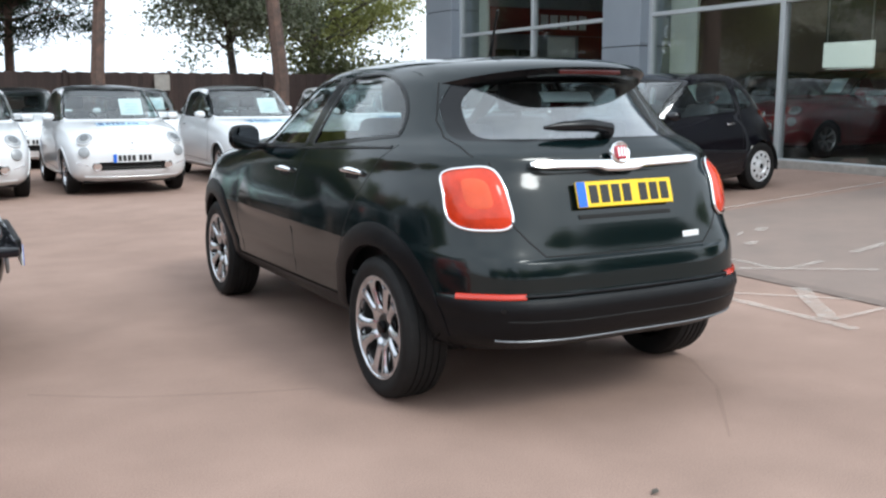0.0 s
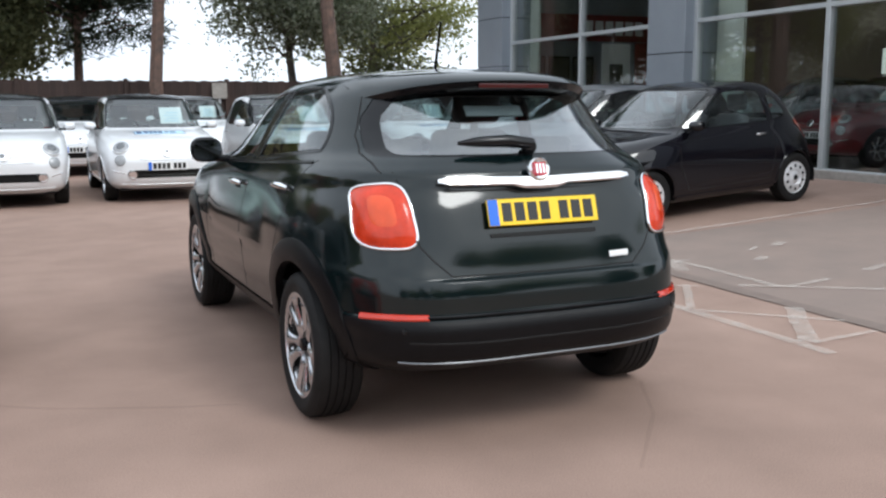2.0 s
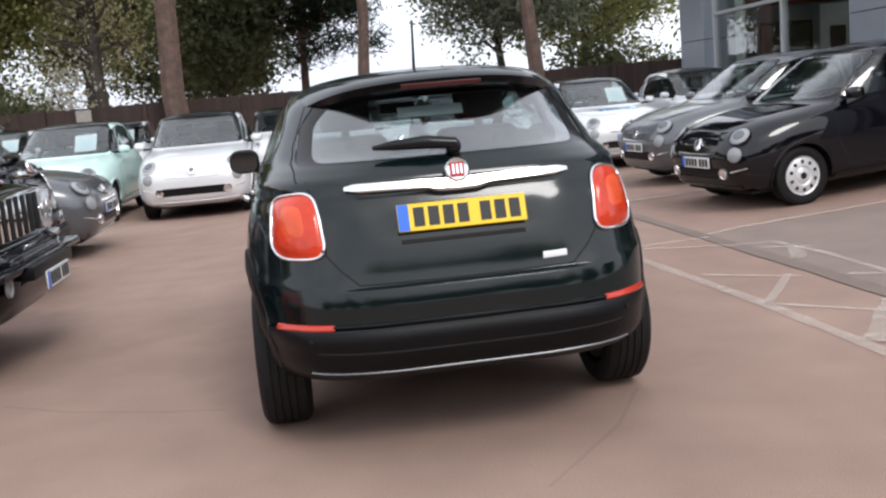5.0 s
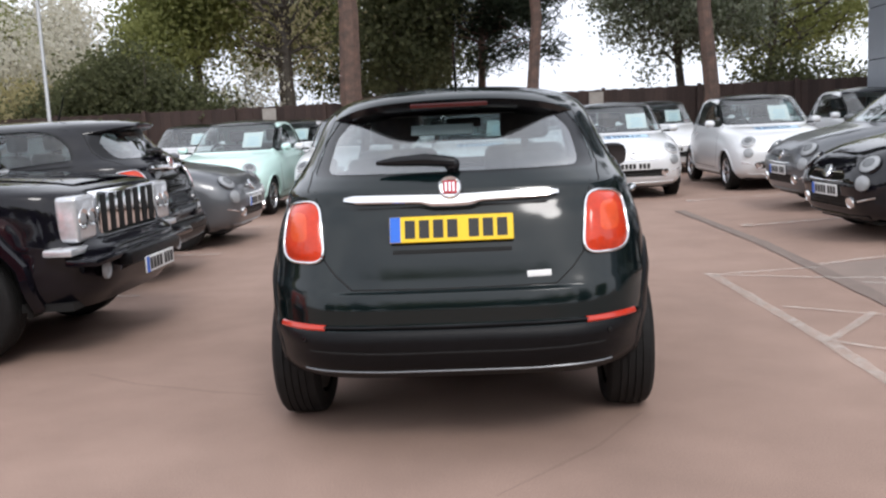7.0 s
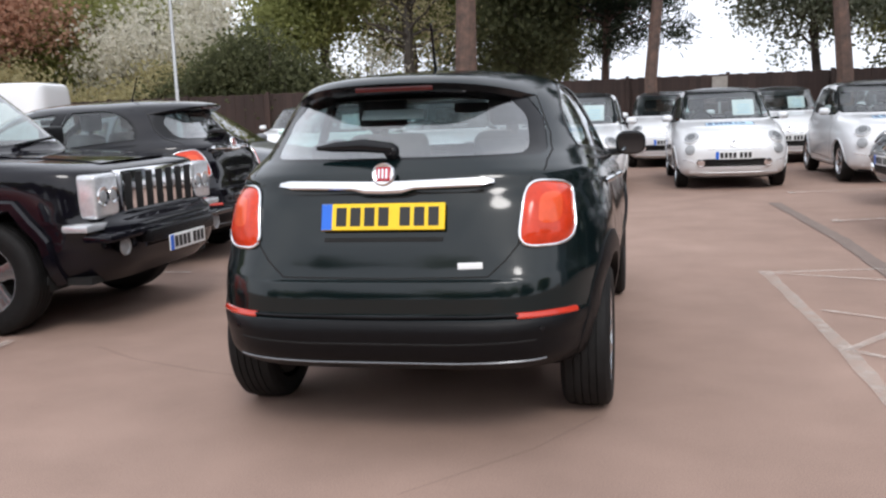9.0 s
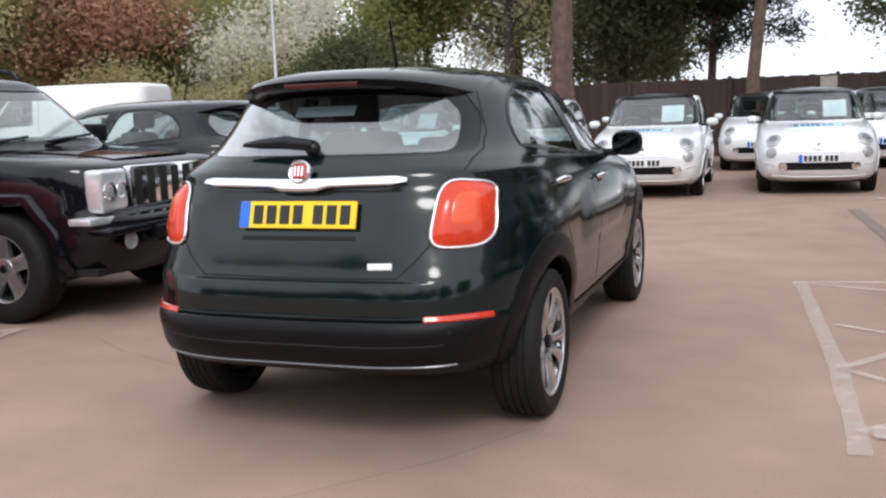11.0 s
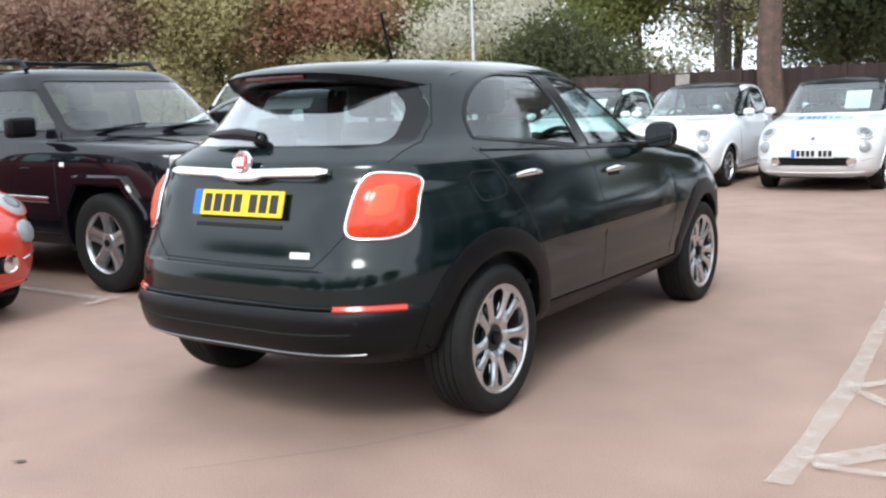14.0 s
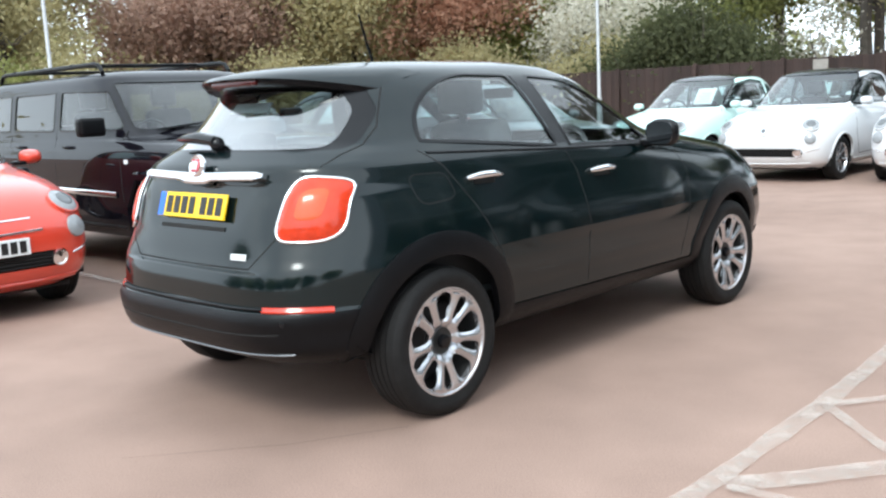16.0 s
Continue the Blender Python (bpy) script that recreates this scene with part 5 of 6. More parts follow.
gx, gy = axis_steps((-24, 24), 900, 0.4, 14), axis_steps((-16, 40), 900, 0.4, 14)
gx = sorted(gx + [11.9])
bm = bmesh.new()
rows = [[bm.verts.new((x, y, ground_z(x, y))) for x in gx] for y in gy]
for p, q in zip(rows, rows[1:]):
    for i in range(len(gx) - 1):
        bm.faces.new((p[i], p[i + 1], q[i + 1], q[i]))
tagged(part("ground", bm, M["tarmac"]), "reddish-brown worn tarmac of the car park", "ground", kind="structure")


def lay(x, y, d):
    return Vector((x, y, ground_z(x, y) + d))


def road_strip(name, pts, wide, mat, label, d=0.004, ragged=0.0, kind="structure"):
    """A thin painted or sealed band on the ground."""
    rng = random.Random(int(pts[0][0] * 100) + int(pts[0][1] * 10))
    bm = bmesh.new()
    path = dense(pts, 0.15, False)
    rr = []
    for i, p in enumerate(path):
        a, b = path[max(i - 1, 0)], path[min(i + 1, len(path) - 1)]
        t = Vector((b[0] - a[0], b[1] - a[1])).normalized()
        n = Vector((-t.y, t.x))
        w1, w2 = [wide / 2 * (1 + ragged * rng.uniform(-1, 1)) for _ in (0, 1)]
        rr.append((bm.verts.new(lay(p[0] + n.x * w1, p[1] + n.y * w1, d)), bm.verts.new(lay(p[0] - n.x * w2, p[1] - n.y * w2, d))))
    for (a, b), (c, e) in zip(rr, rr[1:]):
        bm.faces.new((a, b, e, c))
    bmesh.ops.recalc_face_normals(bm, faces=bm.faces)
    for f in bm.faces:
        if f.normal.z < 0:
            f.normal_flip()
    return tagged(part(name, bm, mat, smooth=False), label, "road marking", kind=kind)


WHITE = "worn white painted bay line on the tarmac"
road_strip("tarmac_seam", [(5.72, 12.6), (5.95, 9.3), (6.0, 6.2), (6.02, 3.0), (6.05, -6.0)], 0.14, M["seam"], "dark bitumen seam in the tarmac", 0.007, 0.12)
MARKS = [
    ([(5.07, 7.55), (5.15, 6.4), (5.24, 5.1), (5.27, 3.85)], 0.09), ([(5.24, 5.12), (5.95, 4.42)], 0.05),
    ([(5.08, 7.48), (6.0, 7.65)], 0.06), ([(6.05, 7.78), (6.4, 7.86), (9.1, 7.97), (11.5, 8.05)], 0.09),
    ([(5.1, 7.46), (6.3, 7.0)], 0.05), ([(6.28, 7.0), (6.34, 6.3), (6.31, 5.4)], 0.06), ([(6.09, 6.86), (6.42, 6.60)], 0.05),
    ([(5.27, 6.1), (5.82, 5.72)], 0.045), ([(5.26, 5.1), (5.78, 5.82)], 0.06), ([(6.1, 6.28), (6.29, 6.66)], 0.13),
    ([(5.32, 4.08), (5.93, 4.85)], 0.12), ([(6.34, 5.35), (6.78, 5.37)], 0.06), ([(6.1, 5.6), (6.82, 4.88)], 0.06), ([(5.33, 4.07), (5.9, 4.13)], 0.045),
    ([(7.22, 5.43), (7.9, 5.53)], 0.09), ([(7.42, 6.66), (7.60, 6.76)], 0.10), ([(6.85, 6.24), (7.02, 6.32)], 0.10), ([(7.1, 6.62), (7.28, 6.72)], 0.05),
    ([(6.08, 10.56), (7.2, 10.48), (9.4, 10.6)], 0.09), ([(6.05, 13.80), (8.9, 14.0)], 0.09), ([(6.12, 10.46), (6.12, 10.70)], 0.10), ([(6.08, 13.7), (6.08, 13.95)], 0.09),
    ([(-5.0, 4.88), (0.2, 4.83)], 0.09), ([(0.2, 4.64), (0.17, 4.93)], 0.09), ([(-5.0, 7.4), (0.15, 7.4)], 0.09), ([(-5.0, 9.92), (0.14, 9.92)], 0.09),
    ([(-5.0, 12.6), (0.0, 12.6)], 0.09), ([(-5.0, 2.3), (0.2, 2.3)], 0.09)]
for k, (pts, w) in enumerate(MARKS):
    road_strip("road_marking", pts, w, M["line_paint"], WHITE, 0.008 + 0.0005 * k, 0.18)
for pts, w in (([(0.83, 4.87), (1.23, 4.61), (1.75, 4.40), (2.04, 4.32)], 0.03), ([(3.98, 3.86), (3.74, 3.42), (3.57, 3.22), (3.30, 2.90)], 0.02)):
    road_strip("tyre_mark", pts, w, M["tyre_mark"], "faint dark curved tyre mark on the tarmac", 0.003, 0.5)
bm = bmesh.new()
px, py = [6.0 + 0.2 * i for i in range(28)], [-7.6 + 0.2 * i for i in range(78)]
rows = [[bm.verts.new(lay(x, y, 0.004)) for x in px] for y in py]
for p, q in zip(rows, rows[1:]):
    for i in range(len(px) - 1):
        bm.faces.new((p[i], p[i + 1], q[i + 1], q[i]))
tagged(part("tarmac_patch", bm, M["tarmac_grey"]), "greyer worn tarmac beside the showroom", "ground", kind="structure")


# ---- the showroom ----
def piece(name, b, mat, parent, smooth=False):
    return part(name, b, mat, parent, smooth=smooth)


XW = 11.65       # facade plane
ZF = 0.36        # showroom floor
shop = thing("showroom_building", pose(0, 0, 0), "grey-clad glass-fronted car showroom with tall windows", "building", kind="structure")
piece("floor", box(XW - 0.02, 26, 4.0, 21.2, ZF - 0.35, ZF), M["floor_in"], shop)
piece("plinth", box(XW - 0.12, XW + 0.04, 4.0, 21.2, 0.0, ZF + 0.06, 0.01), M["kerb"], shop)
piece("roof", box(XW - 0.3, 26.3, 3.7, 21.5, 6.3, 6.7), M["clad"], shop)
piece("back_wall", box(25.8, 26, 4.0, 21.2, ZF, 6.3), M["wall_in"], shop)
piece("end_wall", box(XW + 0.9, 26, 21.0, 21.2, ZF - 0.3, 6.3), M["clad"], shop)
piece("near_wall", box(XW, 26, 3.8, 4.0, ZF - 0.3, 6.3), M["clad"], shop)
piece("ceiling", box(XW + 0.1, 25.8, 4.0, 21.0, 6.18, 6.3), M["wall_in"], shop)
for y0, y1, dx in ((20.0, 21.3, 0.25), (13.3, 14.35, 0.22), (4.0, 5.0, 0.22)):
    col = part("column", box(XW - dx + 0.02, XW + 0.7, y0 + 0.02, y1 - 0.02, ZF - 0.36, 6.3), M["gap"], shop)
    for k in range(6):
        z0 = ZF - 0.36 + k * 1.11
        piece("cladding_panel", box(XW - dx, XW + 0.72, y0, y1, z0 + 0.006, z0 + 1.10, 0.006, 1), M["clad"], col)
BAYS = [(14.35, 20.0, (16.95,)), (5.0, 13.3, (10.35, 7.6))]
for y0, y1, mull in BAYS:
    w = part("window", box(XW + 0.03, XW + 0.05, y0, y1, ZF, 6.2), M["glass_shop"], shop, "tall showroom window")
    w.visible_shadow = False
    for y in (y0 + 0.03, *mull, y1 - 0.03):
        piece("mullion", box(XW - 0.03, XW + 0.10, y - 0.045, y + 0.045, ZF, 6.2, 0.006, 1), M["frame_alu"], w)
    for z in (ZF + 0.04, 2.74, 4.7):
        piece("transom", box(XW - 0.025, XW + 0.095, y0, y1, z - 0.035, z + 0.035, 0.006, 1), M["frame_alu"], w)

for m, paint, label, kw in (
    (pose(16.2, 11.5, ZF, 0, 0, 88), "paint_maroon", "dark red small hatchback inside the showroom window", {}),
    (pose(17.6, 8.2, ZF, 0, 0, 100), "paint_grey", "grey small hatchback on the showroom floor", {}),
    (pose(15.0, 15.2, ZF, 0, 0, 200), "paint_grey", "grey small hatchback on the showroom floor", {})):
    hatchback(m, M[paint], label, plate=paint == "paint_maroon", roof=M[paint], card=True, **kw)
tagged(part("sign_panel", box(12.85, 16.5, 20.9, 20.95, 2.90, 3.55), M["sign_red"]), "dull red sign panel on the showroom wall", "sign", kind="structure")
bars = tagged(thing("sign_letters", pose(0, 0, 0), "pale letter bars on the red sign panel", "sign"), kind="structure")
for k in range(6):
    piece("letter_bar", box(14.2 + 0.3 * k, 14.42 + 0.3 * k, 20.87, 20.895, 3.05, 3.40), M["sign_white"], bars)
tagged(part("red_panel", box(15.75, 16.5, 20.88, 20.96, ZF, 2.88), M["sign_red"]), "dull red upright wall panel in the showroom", "sign", kind="structure")
ban = thing("banner", pose(14.75, 20.3, ZF, 0, 0, 90), "white standing banner with a dark shield", "banner")
part("cloth", box(0, 0.02, -0.42, 0.42, 0.15, 2.45, 0.004, 1), M["sign_white"], ban)
sh = rounded([(-0.2, 1.95), (0.2, 1.95), (0.19, 1.5), (0.0, 1.25), (-0.19, 1.5)], [0.03, 0.03, 0.12, 0.04, 0.12], 4)
bm = bmesh.new()
bm.faces.new([bm.verts.new((-0.008, p, q)) for p, q in sh])
part("shield", thicken(bm, 0.006), M["poster"], ban, "dark shield emblem", False)
part("foot", box(-0.12, 0.14, -0.45, 0.45, 0.0, 0.15, 0.02), M["clad"], ban)
for x0 in (12.75, 13.45, 14.15, 17.3):
    pb = thing("poster", pose(x0, 20.9, ZF), "dark framed poster on the showroom wall", "poster", "posters in the showroom")
    part("frame", box(-0.30, 0.30, -0.04, 0, 1.45, 2.15, 0.01), M["gloss_black"], pb)
    part("print", box(-0.26, 0.26, -0.046, -0.04, 1.5, 2.1), M["poster"], pb)
big = thing("poster", pose(18.7, 14.2, ZF), "large dark panel on the brown showroom wall", "poster", "posters in the showroom")
part("print", box(-0.03, 0.0, -1.3, 1.3, 1.9, 4.9, 0.006, 1), M["poster"], big)
for nm, y0, y1, x0 in (("blind", 12.62, 13.28, XW + 0.45), ("blind", 19.6, 20.9, XW + 0.5)):
    tagged(part(nm, box(x0, x0 + 0.05, y0, y1, ZF, 6.15), M["wall_pale"]), "pale green full-height panel behind the glass", "panel", kind="structure")
piece("inner_wall", box(18.7, 18.9, 6.0, 20.9, ZF, 6.1), M["wall_in"], shop)
for y0 in (6.5, 9.5, 12.5, 15.5, 18.5):
    tl = thing("ceiling_light", pose(15.0, y0, 5.6), "lit tube light hanging in the showroom", "ceiling light", "showroom lights")
    part("tube", box(-1.2, 1.2, -0.05, 0.05, 0, 0.05, 0.01), M["tube_light"], tl)
    part("housing", box(-1.25, 1.25, -0.08, 0.08, 0.05, 0.12, 0.01), M["frame_alu"], tl)
    part("hanger", box(-0.01, 0.01, -0.01, 0.01, 0.12, 0.6), M["pole"], tl)
ds = thing("display_board", pose(15.6, 12.4, ZF), "lit white display board hanging in the showroom", "display")
part("panel", box(0, 0.06, -0.55, 0.55, 1.52, 1.98, 0.01), M["display"], ds)
part("hanger", box(0.02, 0.04, -0.5, -0.48, 1.98, 5.8), M["pole"], ds)
part("hanger", box(0.02, 0.04, 0.48, 0.5, 1.98, 5.8), M["pole"], ds)


# ---- fence ----
fence = thing("fence", pose(0, 25.2, 0), "dark brown close-boarded timber fence", "fence", kind="structure")
piece("gravel_board", box(-30, 15.6, -0.03, 0.03, 0, 0.2), M["fence"], fence)
fb = finish("fence_board", box(0, 0.158, -0.012, 0.012, 0.15, 1.95, 0.004, 1), M["fence"], False)
for k in range(300):
    o = new("fence_board", fb)
    o.parent = fence
    o.matrix_local = pose(-28.0 + 0.145 * k, 0.008 if k % 2 else -0.008, 0.012 * math.sin(k * 2.3))
fp = finish("fence_post", box(-0.05, 0.05, -0.12, -0.02, 0, 2.0, 0.006, 1), M["fence"], False)
for k in range(18):
    o = new("fence_post", fp)
    o.parent = fence
    o.matrix_local = pose(-29 + 2.5 * k, 0, 0)

for x in (5.8, -3.0):
    n = thing("notice_board", pose(x, 25.1, 0), "small pale notice fixed to the fence", "sign", "notices on the fence")
    part("board", box(-0.19, 0.19, -0.06, -0.03, 1.5, 1.9, 0.006, 1), M["kerb"], n)
    part("post", box(-0.03, 0.03, -0.03, 0.0, 0.0, 1.9), M["pole"], n)
# ---- trees and hedges ----
def leaf_cloud(centres, spread, per, size, rng, flat=1.0, slim=0.55):
    """Small leaf blades scattered round twig ends."""
    rs = np.random.RandomState(rng.randint(0, 10 ** 6))
    c = np.repeat(np.array([tuple(v) for v in centres]), per, axis=0)
    n = len(c)
    p = c + rs.normal(0, spread, (n, 3)) * np.array([1, 1, flat])
    a = rs.normal(0, 1, (n, 3))
    a /= np.linalg.norm(a, axis=1, keepdims=True)
    b = np.cross(a, rs.normal(0, 1, (n, 3)))
    b /= np.linalg.norm(b, axis=1, keepdims=True)
    s = size * rs.uniform(0.6, 1.4, (n, 1))
    v = np.stack([p - a * s, p + b * s * slim, p + a * s, p - b * s * slim], 1).reshape(-1, 3)
    me = bpy.data.meshes.new("crown")
    me.from_pydata(v.tolist(), [], np.arange(4 * n).reshape(-1, 4).tolist())
    return me


def limb(bm, a, b, r0, r1, rng, wob=0.12):
    a, b = Vector(a), Vector(b)
    n = 6
    pts = [a.lerp(b, i / n) + Vector((rng.uniform(-1, 1), rng.uniform(-1, 1), rng.uniform(-1, 1))) * wob * (b - a).length * (0.25 if 0 < i < n else 0) for i in range(n + 1)]
    tube(pts, [r0 + (r1 - r0) * i / n for i in range(n + 1)], 8, False, bm)
    return pts


def tree_thing(name, x, y, height, crown_z, crown_r, trunk_r, leaf, bark, label, seed, clumps=60, per=80, size=0.10, spread=0.5, flat=0.7, lean=(0, 0), limbs=10, slim=0.55, fork=None):
    rng = random.Random(seed)
    t = thing(name, pose(x, y, ground_z(x, y)), label, "tree", "trees round the car park")
    bm = bmesh.new()
    top = Vector((lean[0], lean[1], height * 0.92))
    trunk = limb(bm, (0, 0, -0.1), top, trunk_r, trunk_r * 0.35, rng, 0.05)
    ends = []
    if fork:
        side = limb(bm, trunk[0].lerp(trunk[6], fork[0] / (height * 0.92)), fork[1], trunk_r * 0.62, 0.05, rng, 0.1)
        ends += side[3:]
    for k in range(limbs):
        f = rng.uniform(0.3, 1.0)
        z0 = crown_z + (height * 0.9 - crown_z) * f * 0.8 - 0.3
        u = min(0.999, max(0.0, z0 / (height * 0.92)))
        i = int(u * 6)
        p = trunk[i].lerp(trunk[min(i + 1, 6)], u * 6 - i)
        a = rng.uniform(0, 2 * math.pi)
        e = p + Vector((math.cos(a) * crown_r * rng.uniform(0.5, 0.95), math.sin(a) * crown_r * rng.uniform(0.5, 0.95), rng.uniform(0.2, 1.2)))
        pts = limb(bm, p, e, trunk_r * 0.32, 0.02, rng, 0.2)
        ends += [pts[4], pts[5], pts[6]]
        for _ in range(3):
            q = pts[rng.randint(2, 5)]
            e2 = q + Vector((rng.uniform(-1, 1), rng.uniform(-1, 1), rng.uniform(-0.2, 0.8))) * crown_r * 0.4
            limb(bm, q, e2, trunk_r * 0.12, 0.012, rng, 0.25)
            ends += [e2]
    part("trunk", bm, bark, t)
    cs = []
    for k in range(clumps):
        e = rng.choice(ends)
        cs.append(e + Vector((rng.gauss(0, crown_r * 0.16), rng.gauss(0, crown_r * 0.16), rng.gauss(0, crown_r * 0.13))))
    me = leaf_cloud(cs, spread, int(per * 1.7), size, rng, flat, slim)
    me.materials.append(leaf)
    c = new("crown", me)
    c.parent = t
    return t


def hedge(x0, x1, y0, y1, h, leaf, label, seed, n=60, per=90, size=0.09, base=0.0):
    rng = random.Random(seed)
    cs = []
    bm = bmesh.new()
    for k in range(n):
        x, y = rng.uniform(x0, x1), rng.uniform(y0, y1)
        top = h * (0.72 + 0.28 * math.sin(x * 0.9 + y * 0.7 + seed) * rng.uniform(0.4, 1))
        cs.append(Vector((x, y, base + rng.uniform(0.1, 1.0) ** 0.6 * top)))
        if k % 4 == 0:
            limb(bm, (x, y, 0), (x + rng.uniform(-0.5, 0.5), y + rng.uniform(-0.5, 0.5), base + top), 0.04, 0.01, rng, 0.15)
    t = thing("shrub", pose(0, 0, 0), label, "shrub", "shrubs along the edge")
    part("branchwork", bm, M["bark"], t)
    me = leaf_cloud(cs, 0.42, int(per * 1.5), size, rng, 0.85)
    me.materials.append(leaf)
    c = new("foliage", me)
    c.parent = t
    return t


PINE = "tall pine with a bare reddish trunk and dark needles"
NEEDLES = dict(size=0.15, spread=0.26, flat=0.75, slim=0.13, limbs=12)
tree_thing("pine_tree", 4.12, 24.0, 13, 4.9, 3.0, 0.18, M["leaf_pine"], M["bark_pine"], PINE, 1, 90, 170, lean=(0.3, 0.2), fork=(4.5, (-2.6, 0.3, 8.4)), **NEEDLES)
tree_thing("pine_tree", -0.45, 24.6, 14, 5.4, 3.0, 0.34, M["leaf_pine"], M["bark_pine"], PINE, 2, 90, 170, lean=(-0.6, 0.2), **NEEDLES)
tree_thing("pine_tree", 8.53, 23.9, 13, 6.0, 3.0, 0.22, M["leaf_pine"], M["bark_pine"], PINE, 3, 80, 170, lean=(0.1, 0.1), **NEEDLES)
tree_thing("pine_tree", 2.7, 30.4, 10, 1.6, 2.7, 0.16, M["leaf_pine"], M["bark_pine"], "dark conifer with hanging needle tufts", 6, 95, 170, 0.15, 0.26, 0.9, limbs=26, slim=0.13)
tree_thing("broadleaf_tree", 8.6, 28.5, 6.2, 2.4, 2.9, 0.16, M["leaf_silver"], M["bark"], "round-crowned tree with silvery spring leaves", 4, 175, 85, 0.068, 0.32, 0.9, limbs=26)
tree_thing("broadleaf_tree", 11.6, 29.5, 6.6, 2.0, 2.7, 0.20, M["leaf_green"], M["bark"], "broad green tree behind the fence", 5, 125, 85, 0.068, 0.32, 0.9, limbs=22)
tree_thing("broadleaf_tree", 0.2, 29.6, 8.5, 0.8, 2.0, 0.2, M["leaf_dark"], M["bark"], "dark evergreen tree close behind the fence", 7, 125, 70, 0.09, 0.34, 1.0, limbs=24)
W, O = "tall yellow-green spring willow beyond the fence", "olive-green spring tree at the car park's edge"
TREES = [
    ("willow_tree", -6.7, 31.0, 11, 1.8, 2.3, "leaf_green", W, 150, 150), ("bare_tree", -3.2, 28.5, 9, 2.0, 2.2, "leaf_olive", "thin bare tree with few young leaves", 26, 40),
    ("willow_tree", -5.0, 36.0, 11, 1.4, 2.4, "leaf_green", W, 130, 110), ("bare_tree", -4.4, 33.0, 10, 2.0, 2.6, "leaf_olive", "thin bare tree with few young leaves", 60, 60), ("blossom_tree", -12.6, 30.0, 5.2, 1.2, 2.6, "leaf_blossom", "pale spring tree in white blossom", 120, 130),
    ("willow_tree", -16.0, 31.5, 6.2, 1.2, 3.2, "leaf_green", W, 160, 150), ("rose_tree", -18.6, 28.8, 7.6, 2.0, 3.2, "leaf_rose", "spring tree with pink-bronze young leaves", 120, 140),
    ("willow_tree", -21.5, 26.0, 9, 1.2, 4.0, "leaf_olive", O, 160, 150), ("copper_tree", -25.5, 22.0, 9.5, 1.2, 4.2, "leaf_red", "dark copper-leaved tree behind the shrubs", 180, 160),
    ("willow_tree", -19.5, 34.0, 11, 1.2, 4.6, "leaf_green", W, 170, 150), ("willow_tree", -27.5, 15.0, 10, 1.2, 4.4, "leaf_olive", O, 170, 150),
    ("willow_tree", -28.5, 28.5, 11, 1.2, 4.6, "leaf_olive", O, 170, 150), ("willow_tree", -28.5, 7.5, 10, 1.2, 4.4, "leaf_green", O, 150, 140),
    ("blossom_tree", -16.5, 36.0, 7, 1.2, 3.4, "leaf_blossom", "pale spring tree in white blossom", 130, 140), ("broadleaf_tree", -1.5, 38.0, 7, 1.2, 3.0, "leaf_dark", "dark dense tree in the distance", 120, 130)]
for k, (nm, x, y, h, cz, cr, leaf, lab, cl, pr) in enumerate(TREES):
    tree_thing(nm, x, y, h, cz, cr, 0.2, M[leaf], M["bark"], lab, 40 + k, cl, pr, 0.06 if nm == "bare_tree" else 0.085, 0.5, 0.95, limbs=16)
hedge(-10.8, -6.6, 26.0, 27.4, 3.7, M["leaf_dark"], "dense dark evergreen shrubs behind the fence", 21, 100, 150, 0.075)
hedge(-7.4, -4.2, 26.0, 27.2, 2.9, M["leaf_dark"], "dense dark evergreen shrubs behind the fence", 27, 60, 150, 0.075)
hedge(-8.5, -3.6, 27.2, 28.6, 3.9, M["leaf_blossom"], "white-flowering shrubs behind the evergreens", 22, 60, 90, 0.06)
hedge(10.4, 14.6, 27.2, 28.8, 3.0, M["leaf_dark"], "dark green shrubs behind the fence", 29, 70, 90, 0.08)
hedge(-19, -10.5, 25.8, 28.0, 3.2, M["leaf_olive"], "olive-green shrubs behind the timber fence", 23, 130, 130, 0.075)
hedge(-25, -19, 14, 26.5, 3.2, M["leaf_olive"], "olive-green shrubs along the car park's edge", 24, 160, 130, 0.08)
hedge(-26, -20.5, 2, 14, 3.0, M["leaf_green"], "green shrubs along the car park's edge", 25, 140, 130, 0.08)
def woodland(pts, h, leaf, label, seed, n, size=0.2):
    """A far belt of trees, along a line, as one mass of leaves."""
    rng = random.Random(seed)
    cs = []
    for k in range(n):
        i = rng.randint(0, len(pts) - 2)
        p = Vector(pts[i]).lerp(Vector(pts[i + 1]), rng.random())
        top = h * (0.75 + 0.25 * math.sin(p.x * 0.45 + p.y * 0.37))
        cs.append(Vector((p.x + rng.gauss(0, 1.2), p.y + rng.gauss(0, 1.2), rng.random() ** 0.8 * top)))
    me = leaf_cloud(cs, 0.8, 90, size, rng, 0.9)
    me.materials.append(leaf)
    tagged(new("woodland", me), label, "trees", kind="stuff")


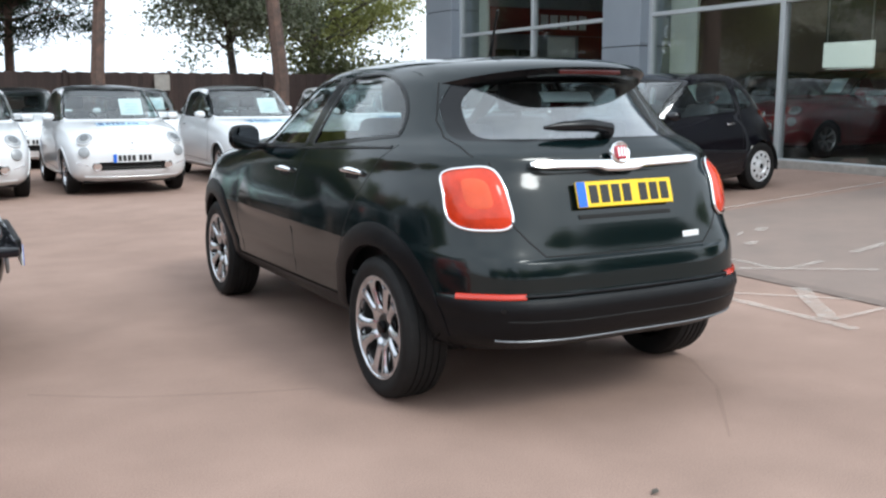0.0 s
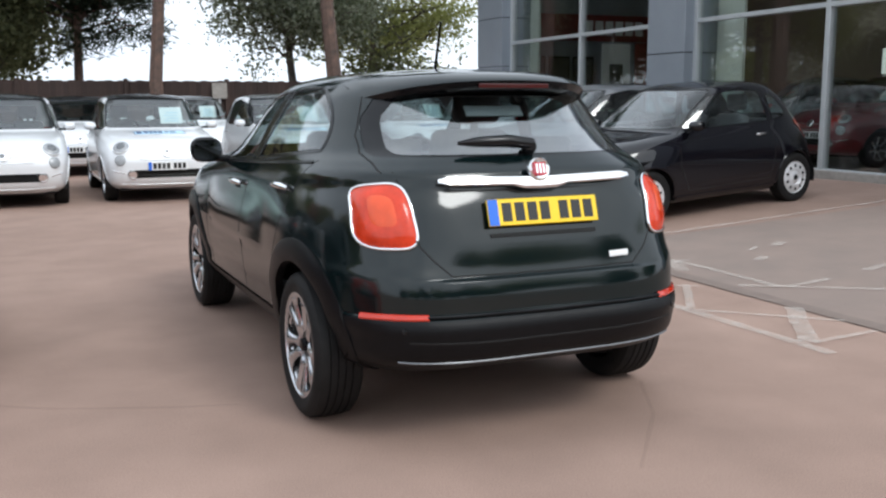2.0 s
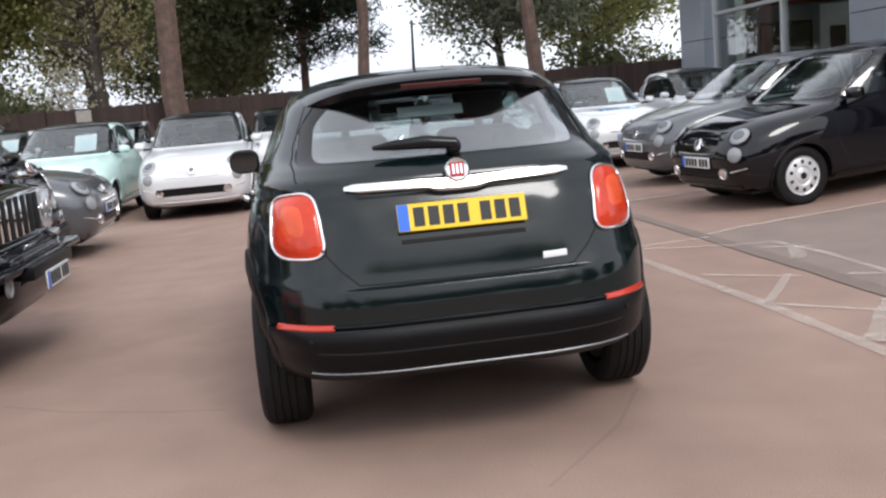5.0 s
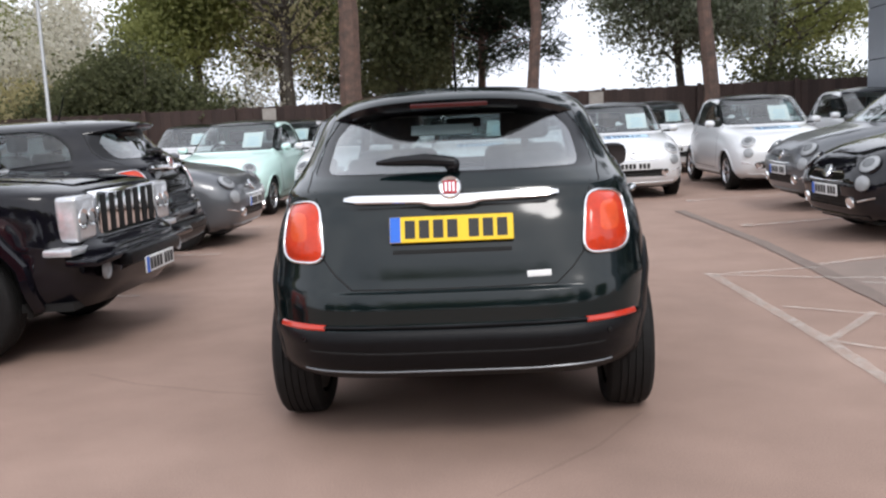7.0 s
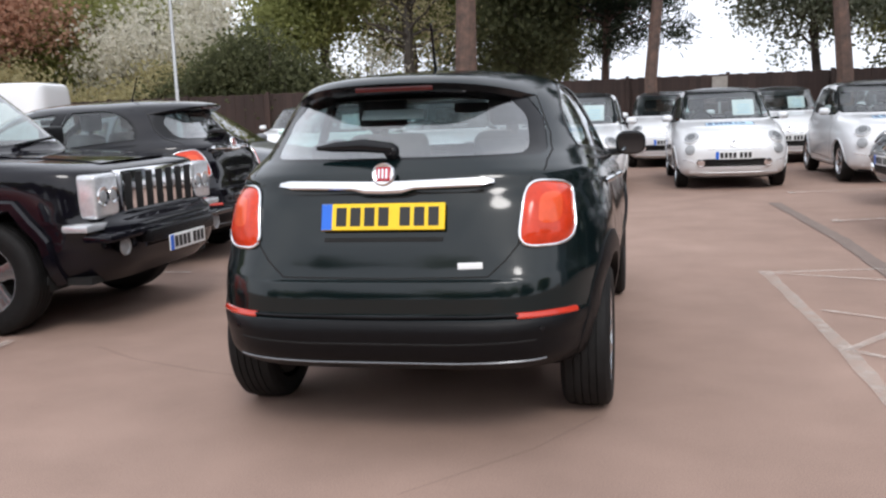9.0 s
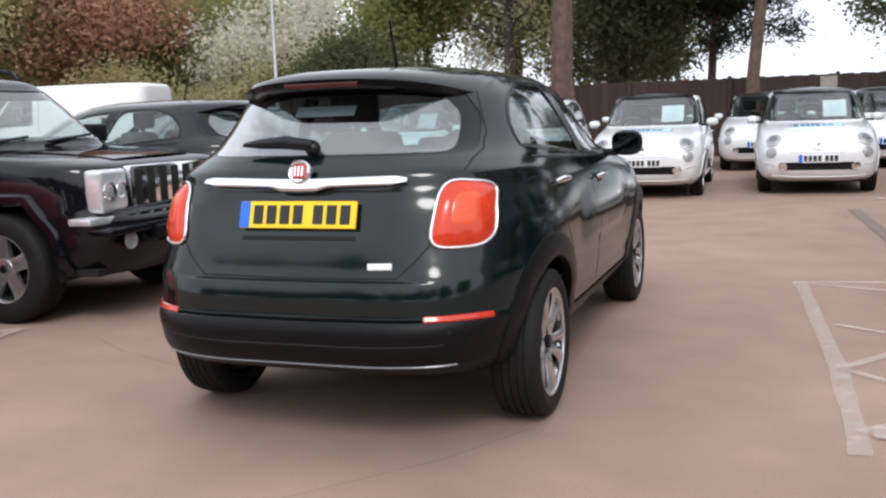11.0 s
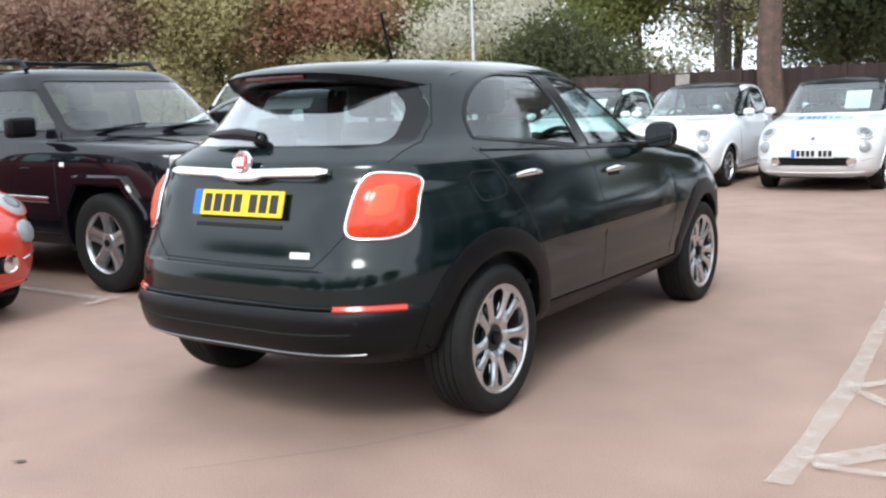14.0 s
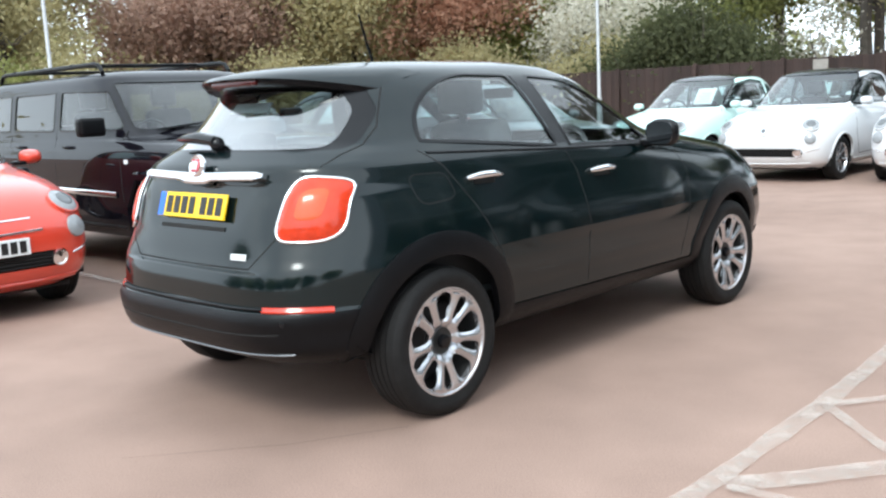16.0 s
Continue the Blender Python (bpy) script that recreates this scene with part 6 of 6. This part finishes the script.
woodland([(-36, -6, 0), (-37, 12, 0), (-36, 30, 0), (-31, 40, 0), (-24, 43, 0)], 10.5, M["leaf_olive"], "far belt of olive-green spring trees", 61, 360)
woodland([(-33, 0, 0), (-34, 20, 0), (-31, 36, 0), (-20, 41, 0), (-11, 42, 0)], 4.6, M["leaf_green"], "far belt of green undergrowth below the trees", 62, 300)
for k, (x, y) in enumerate(((-24, -26), (-15, -29), (-7, -27), (1, -30), (9, -27), (17, -26), (25, -19), (30, -9))):
    tree_thing("broadleaf_tree", x, y, 6.5, 0.6, 4.8, 0.25, M["leaf_green" if k % 2 else "leaf_dark"], M["bark"], "broad green tree at the road side", 30 + k, 90, 90, 0.18, 0.7, 0.8)

# ---- parked cars ----
crossover(pose(3.148, 3.29, 0, 0, 0, 0.6), M["paint_green"], "dark green glossy crossover with chrome-ringed red tail lamps")


def by_front(x, y, yaw, length, z=None):
    """The pose of a car whose nose is at (x, y), heading yaw (0: +y, 90: -x)."""
    a = radians(yaw)
    return pose(x + math.sin(a) * length, y - math.cos(a) * length, ground_z(x, y) if z is None else z, 0, 0, yaw)


def tilted(x, y, yaw, length):
    """The same on the slope, leaning with the ground."""
    a = radians(yaw)
    bx, by = x + math.sin(a) * length, y - math.cos(a) * length
    z0, z1 = ground_z(bx, by), ground_z(x, y)
    return pose(bx, by, z0, math.degrees(math.atan2(z1 - z0, length)) , 0, yaw) if abs(yaw - 90) > 60 else Matrix.Translation((bx, by, z0)) @ Matrix.Rotation(a, 4, "Z") @ Matrix.Rotation(math.atan2(z1 - z0, length), 4, "X")


H = 3.57 * 1.04
SIZE = Matrix.Scale(1.04, 4)
WL = "white small hatchback with a black roof and price card"
row = [
    (by_front(2.98, 13.85, 181.5, H), "paint_white", "white small hatchback, black roof, blue strip on the bonnet", dict(sticker=True)),
    (by_front(5.36, 14.45, 182.5, H), "paint_white", "white small hatchback, black roof, blue strip on the bonnet", dict(sticker=True)),
    (by_front(7.83, 14.75, 183, H), "paint_white", "white small hatchback, black roof, blue strip on the bonnet", dict(sticker=True)),
    (by_front(0.86, 13.75, 180, H), "paint_white", "white small hatchback with a black roof and no front plate", dict(plate=False, card=False)),
    (by_front(-1.25, 13.95, 178, H), "paint_mint", "mint-green small hatchback with a price card", dict()),
    (by_front(10.2, 15.6, 183, H), "paint_white", "white small hatchback beside the showroom", dict(card=False)),
    (by_front(-4.0, 19.6, 180, H), "paint_white", "white small hatchback in the back row", dict()),
    (by_front(-1.6, 19.6, 180, H), "paint_white", "white small hatchback in the back row", dict()),
    (by_front(2.1, 19.4, 180, H), "paint_white", "white small hatchback in the back row", dict(card=False)),
    (by_front(4.45, 19.4, 180, H), "paint_white", "white small hatchback in the back row", dict()),
    (by_front(6.8, 19.6, 180, H), "paint_white", "white small hatchback in the back row", dict()),
    (by_front(9.3, 19.8, 180, H), "paint_white", "white small hatchback in the back row", dict(roof=M["paint_white"])),
    (tilted(6.45, 9.15, 97, H) @ Matrix.Scale(0.965, 4), "paint_black", "black small hatchback with silver wheel covers", dict(style="cover", roof=M["paint_black"], card=False)),
    (tilted(6.9, 12.0, 94, H), "paint_grey", "dark grey metallic small hatchback in its bay", dict(roof=M["paint_grey"], card=False)),
    (by_front(0.2, 11.2, -90, H), "paint_grey", "dark grey metallic small hatchback in its bay", dict(roof=M["paint_grey"], card=False)),
    (by_front(0.35, 3.55, -90, H), "paint_red", "coral-red small hatchback in a marked bay", dict(roof=M["paint_red"], card=False)),
]
for m, p, label, kw in row:
    hatchback(m @ SIZE, M[p], label, **kw)
off_roader(by_front(0.82, 5.97, -90, 4.79), M["paint_plum"], "black boxy off-roader with a chrome slotted grille")
crossover(pose(0.28, 8.55, 0, 0, 0, 90), M["paint_black"], "black glossy crossover parked nose-in in its bay", plate=False)
van(by_front(-13.2, 17.4, 101.5, 4.8) @ Matrix.Diagonal((1.0, 0.96, 1.14, 1.0)), M["paint_white"], "white panel van parked beyond the cars")

# ---- poles ----
def lamp_post(x, y, h=7.0):
    t = thing("lamp_post", pose(x, y, 0), "slim grey steel lamp post", "lamp post")
    part("pole", tube([(0, 0, 0), (0, 0, 1.2), (0, 0, 1.25), (0, 0, h)], [0.075, 0.075, 0.05, 0.04], 12), M["pole"], t)
    part("lamp_head", box(-0.12, 0.12, -0.45, 0.05, h - 0.05, h + 0.06, 0.03), M["pole"], t)


lamp_post(-8.0, 22.7)
lamp_post(-16.0, 11.4)


# ---- fallen leaf ----
leaf = thing("dead_leaf", pose(2.67, 2.62, 0.006, 0, 0, 35), "small curled brown dead leaf on the tarmac", "leaf")
bm = bmesh.new()
edge = [(0.022 * math.cos(a) * (1 + 0.15 * math.cos(5 * a)), 0.012 * math.sin(a)) for a in np.linspace(0, 2 * math.pi, 17)[:-1]]
bm.faces.new([bm.verts.new((x, y, 0.25 * abs(y) + 4 * x * x)) for x, y in edge])
part("blade", thicken(bm, 0.001), M["bark"], leaf)
part("stalk", tube([(-0.02, 0, 0.002), (-0.03, 0.002, 0.003), (-0.038, 0.006, 0.001)], 0.0012, 6), M["bark"], leaf)
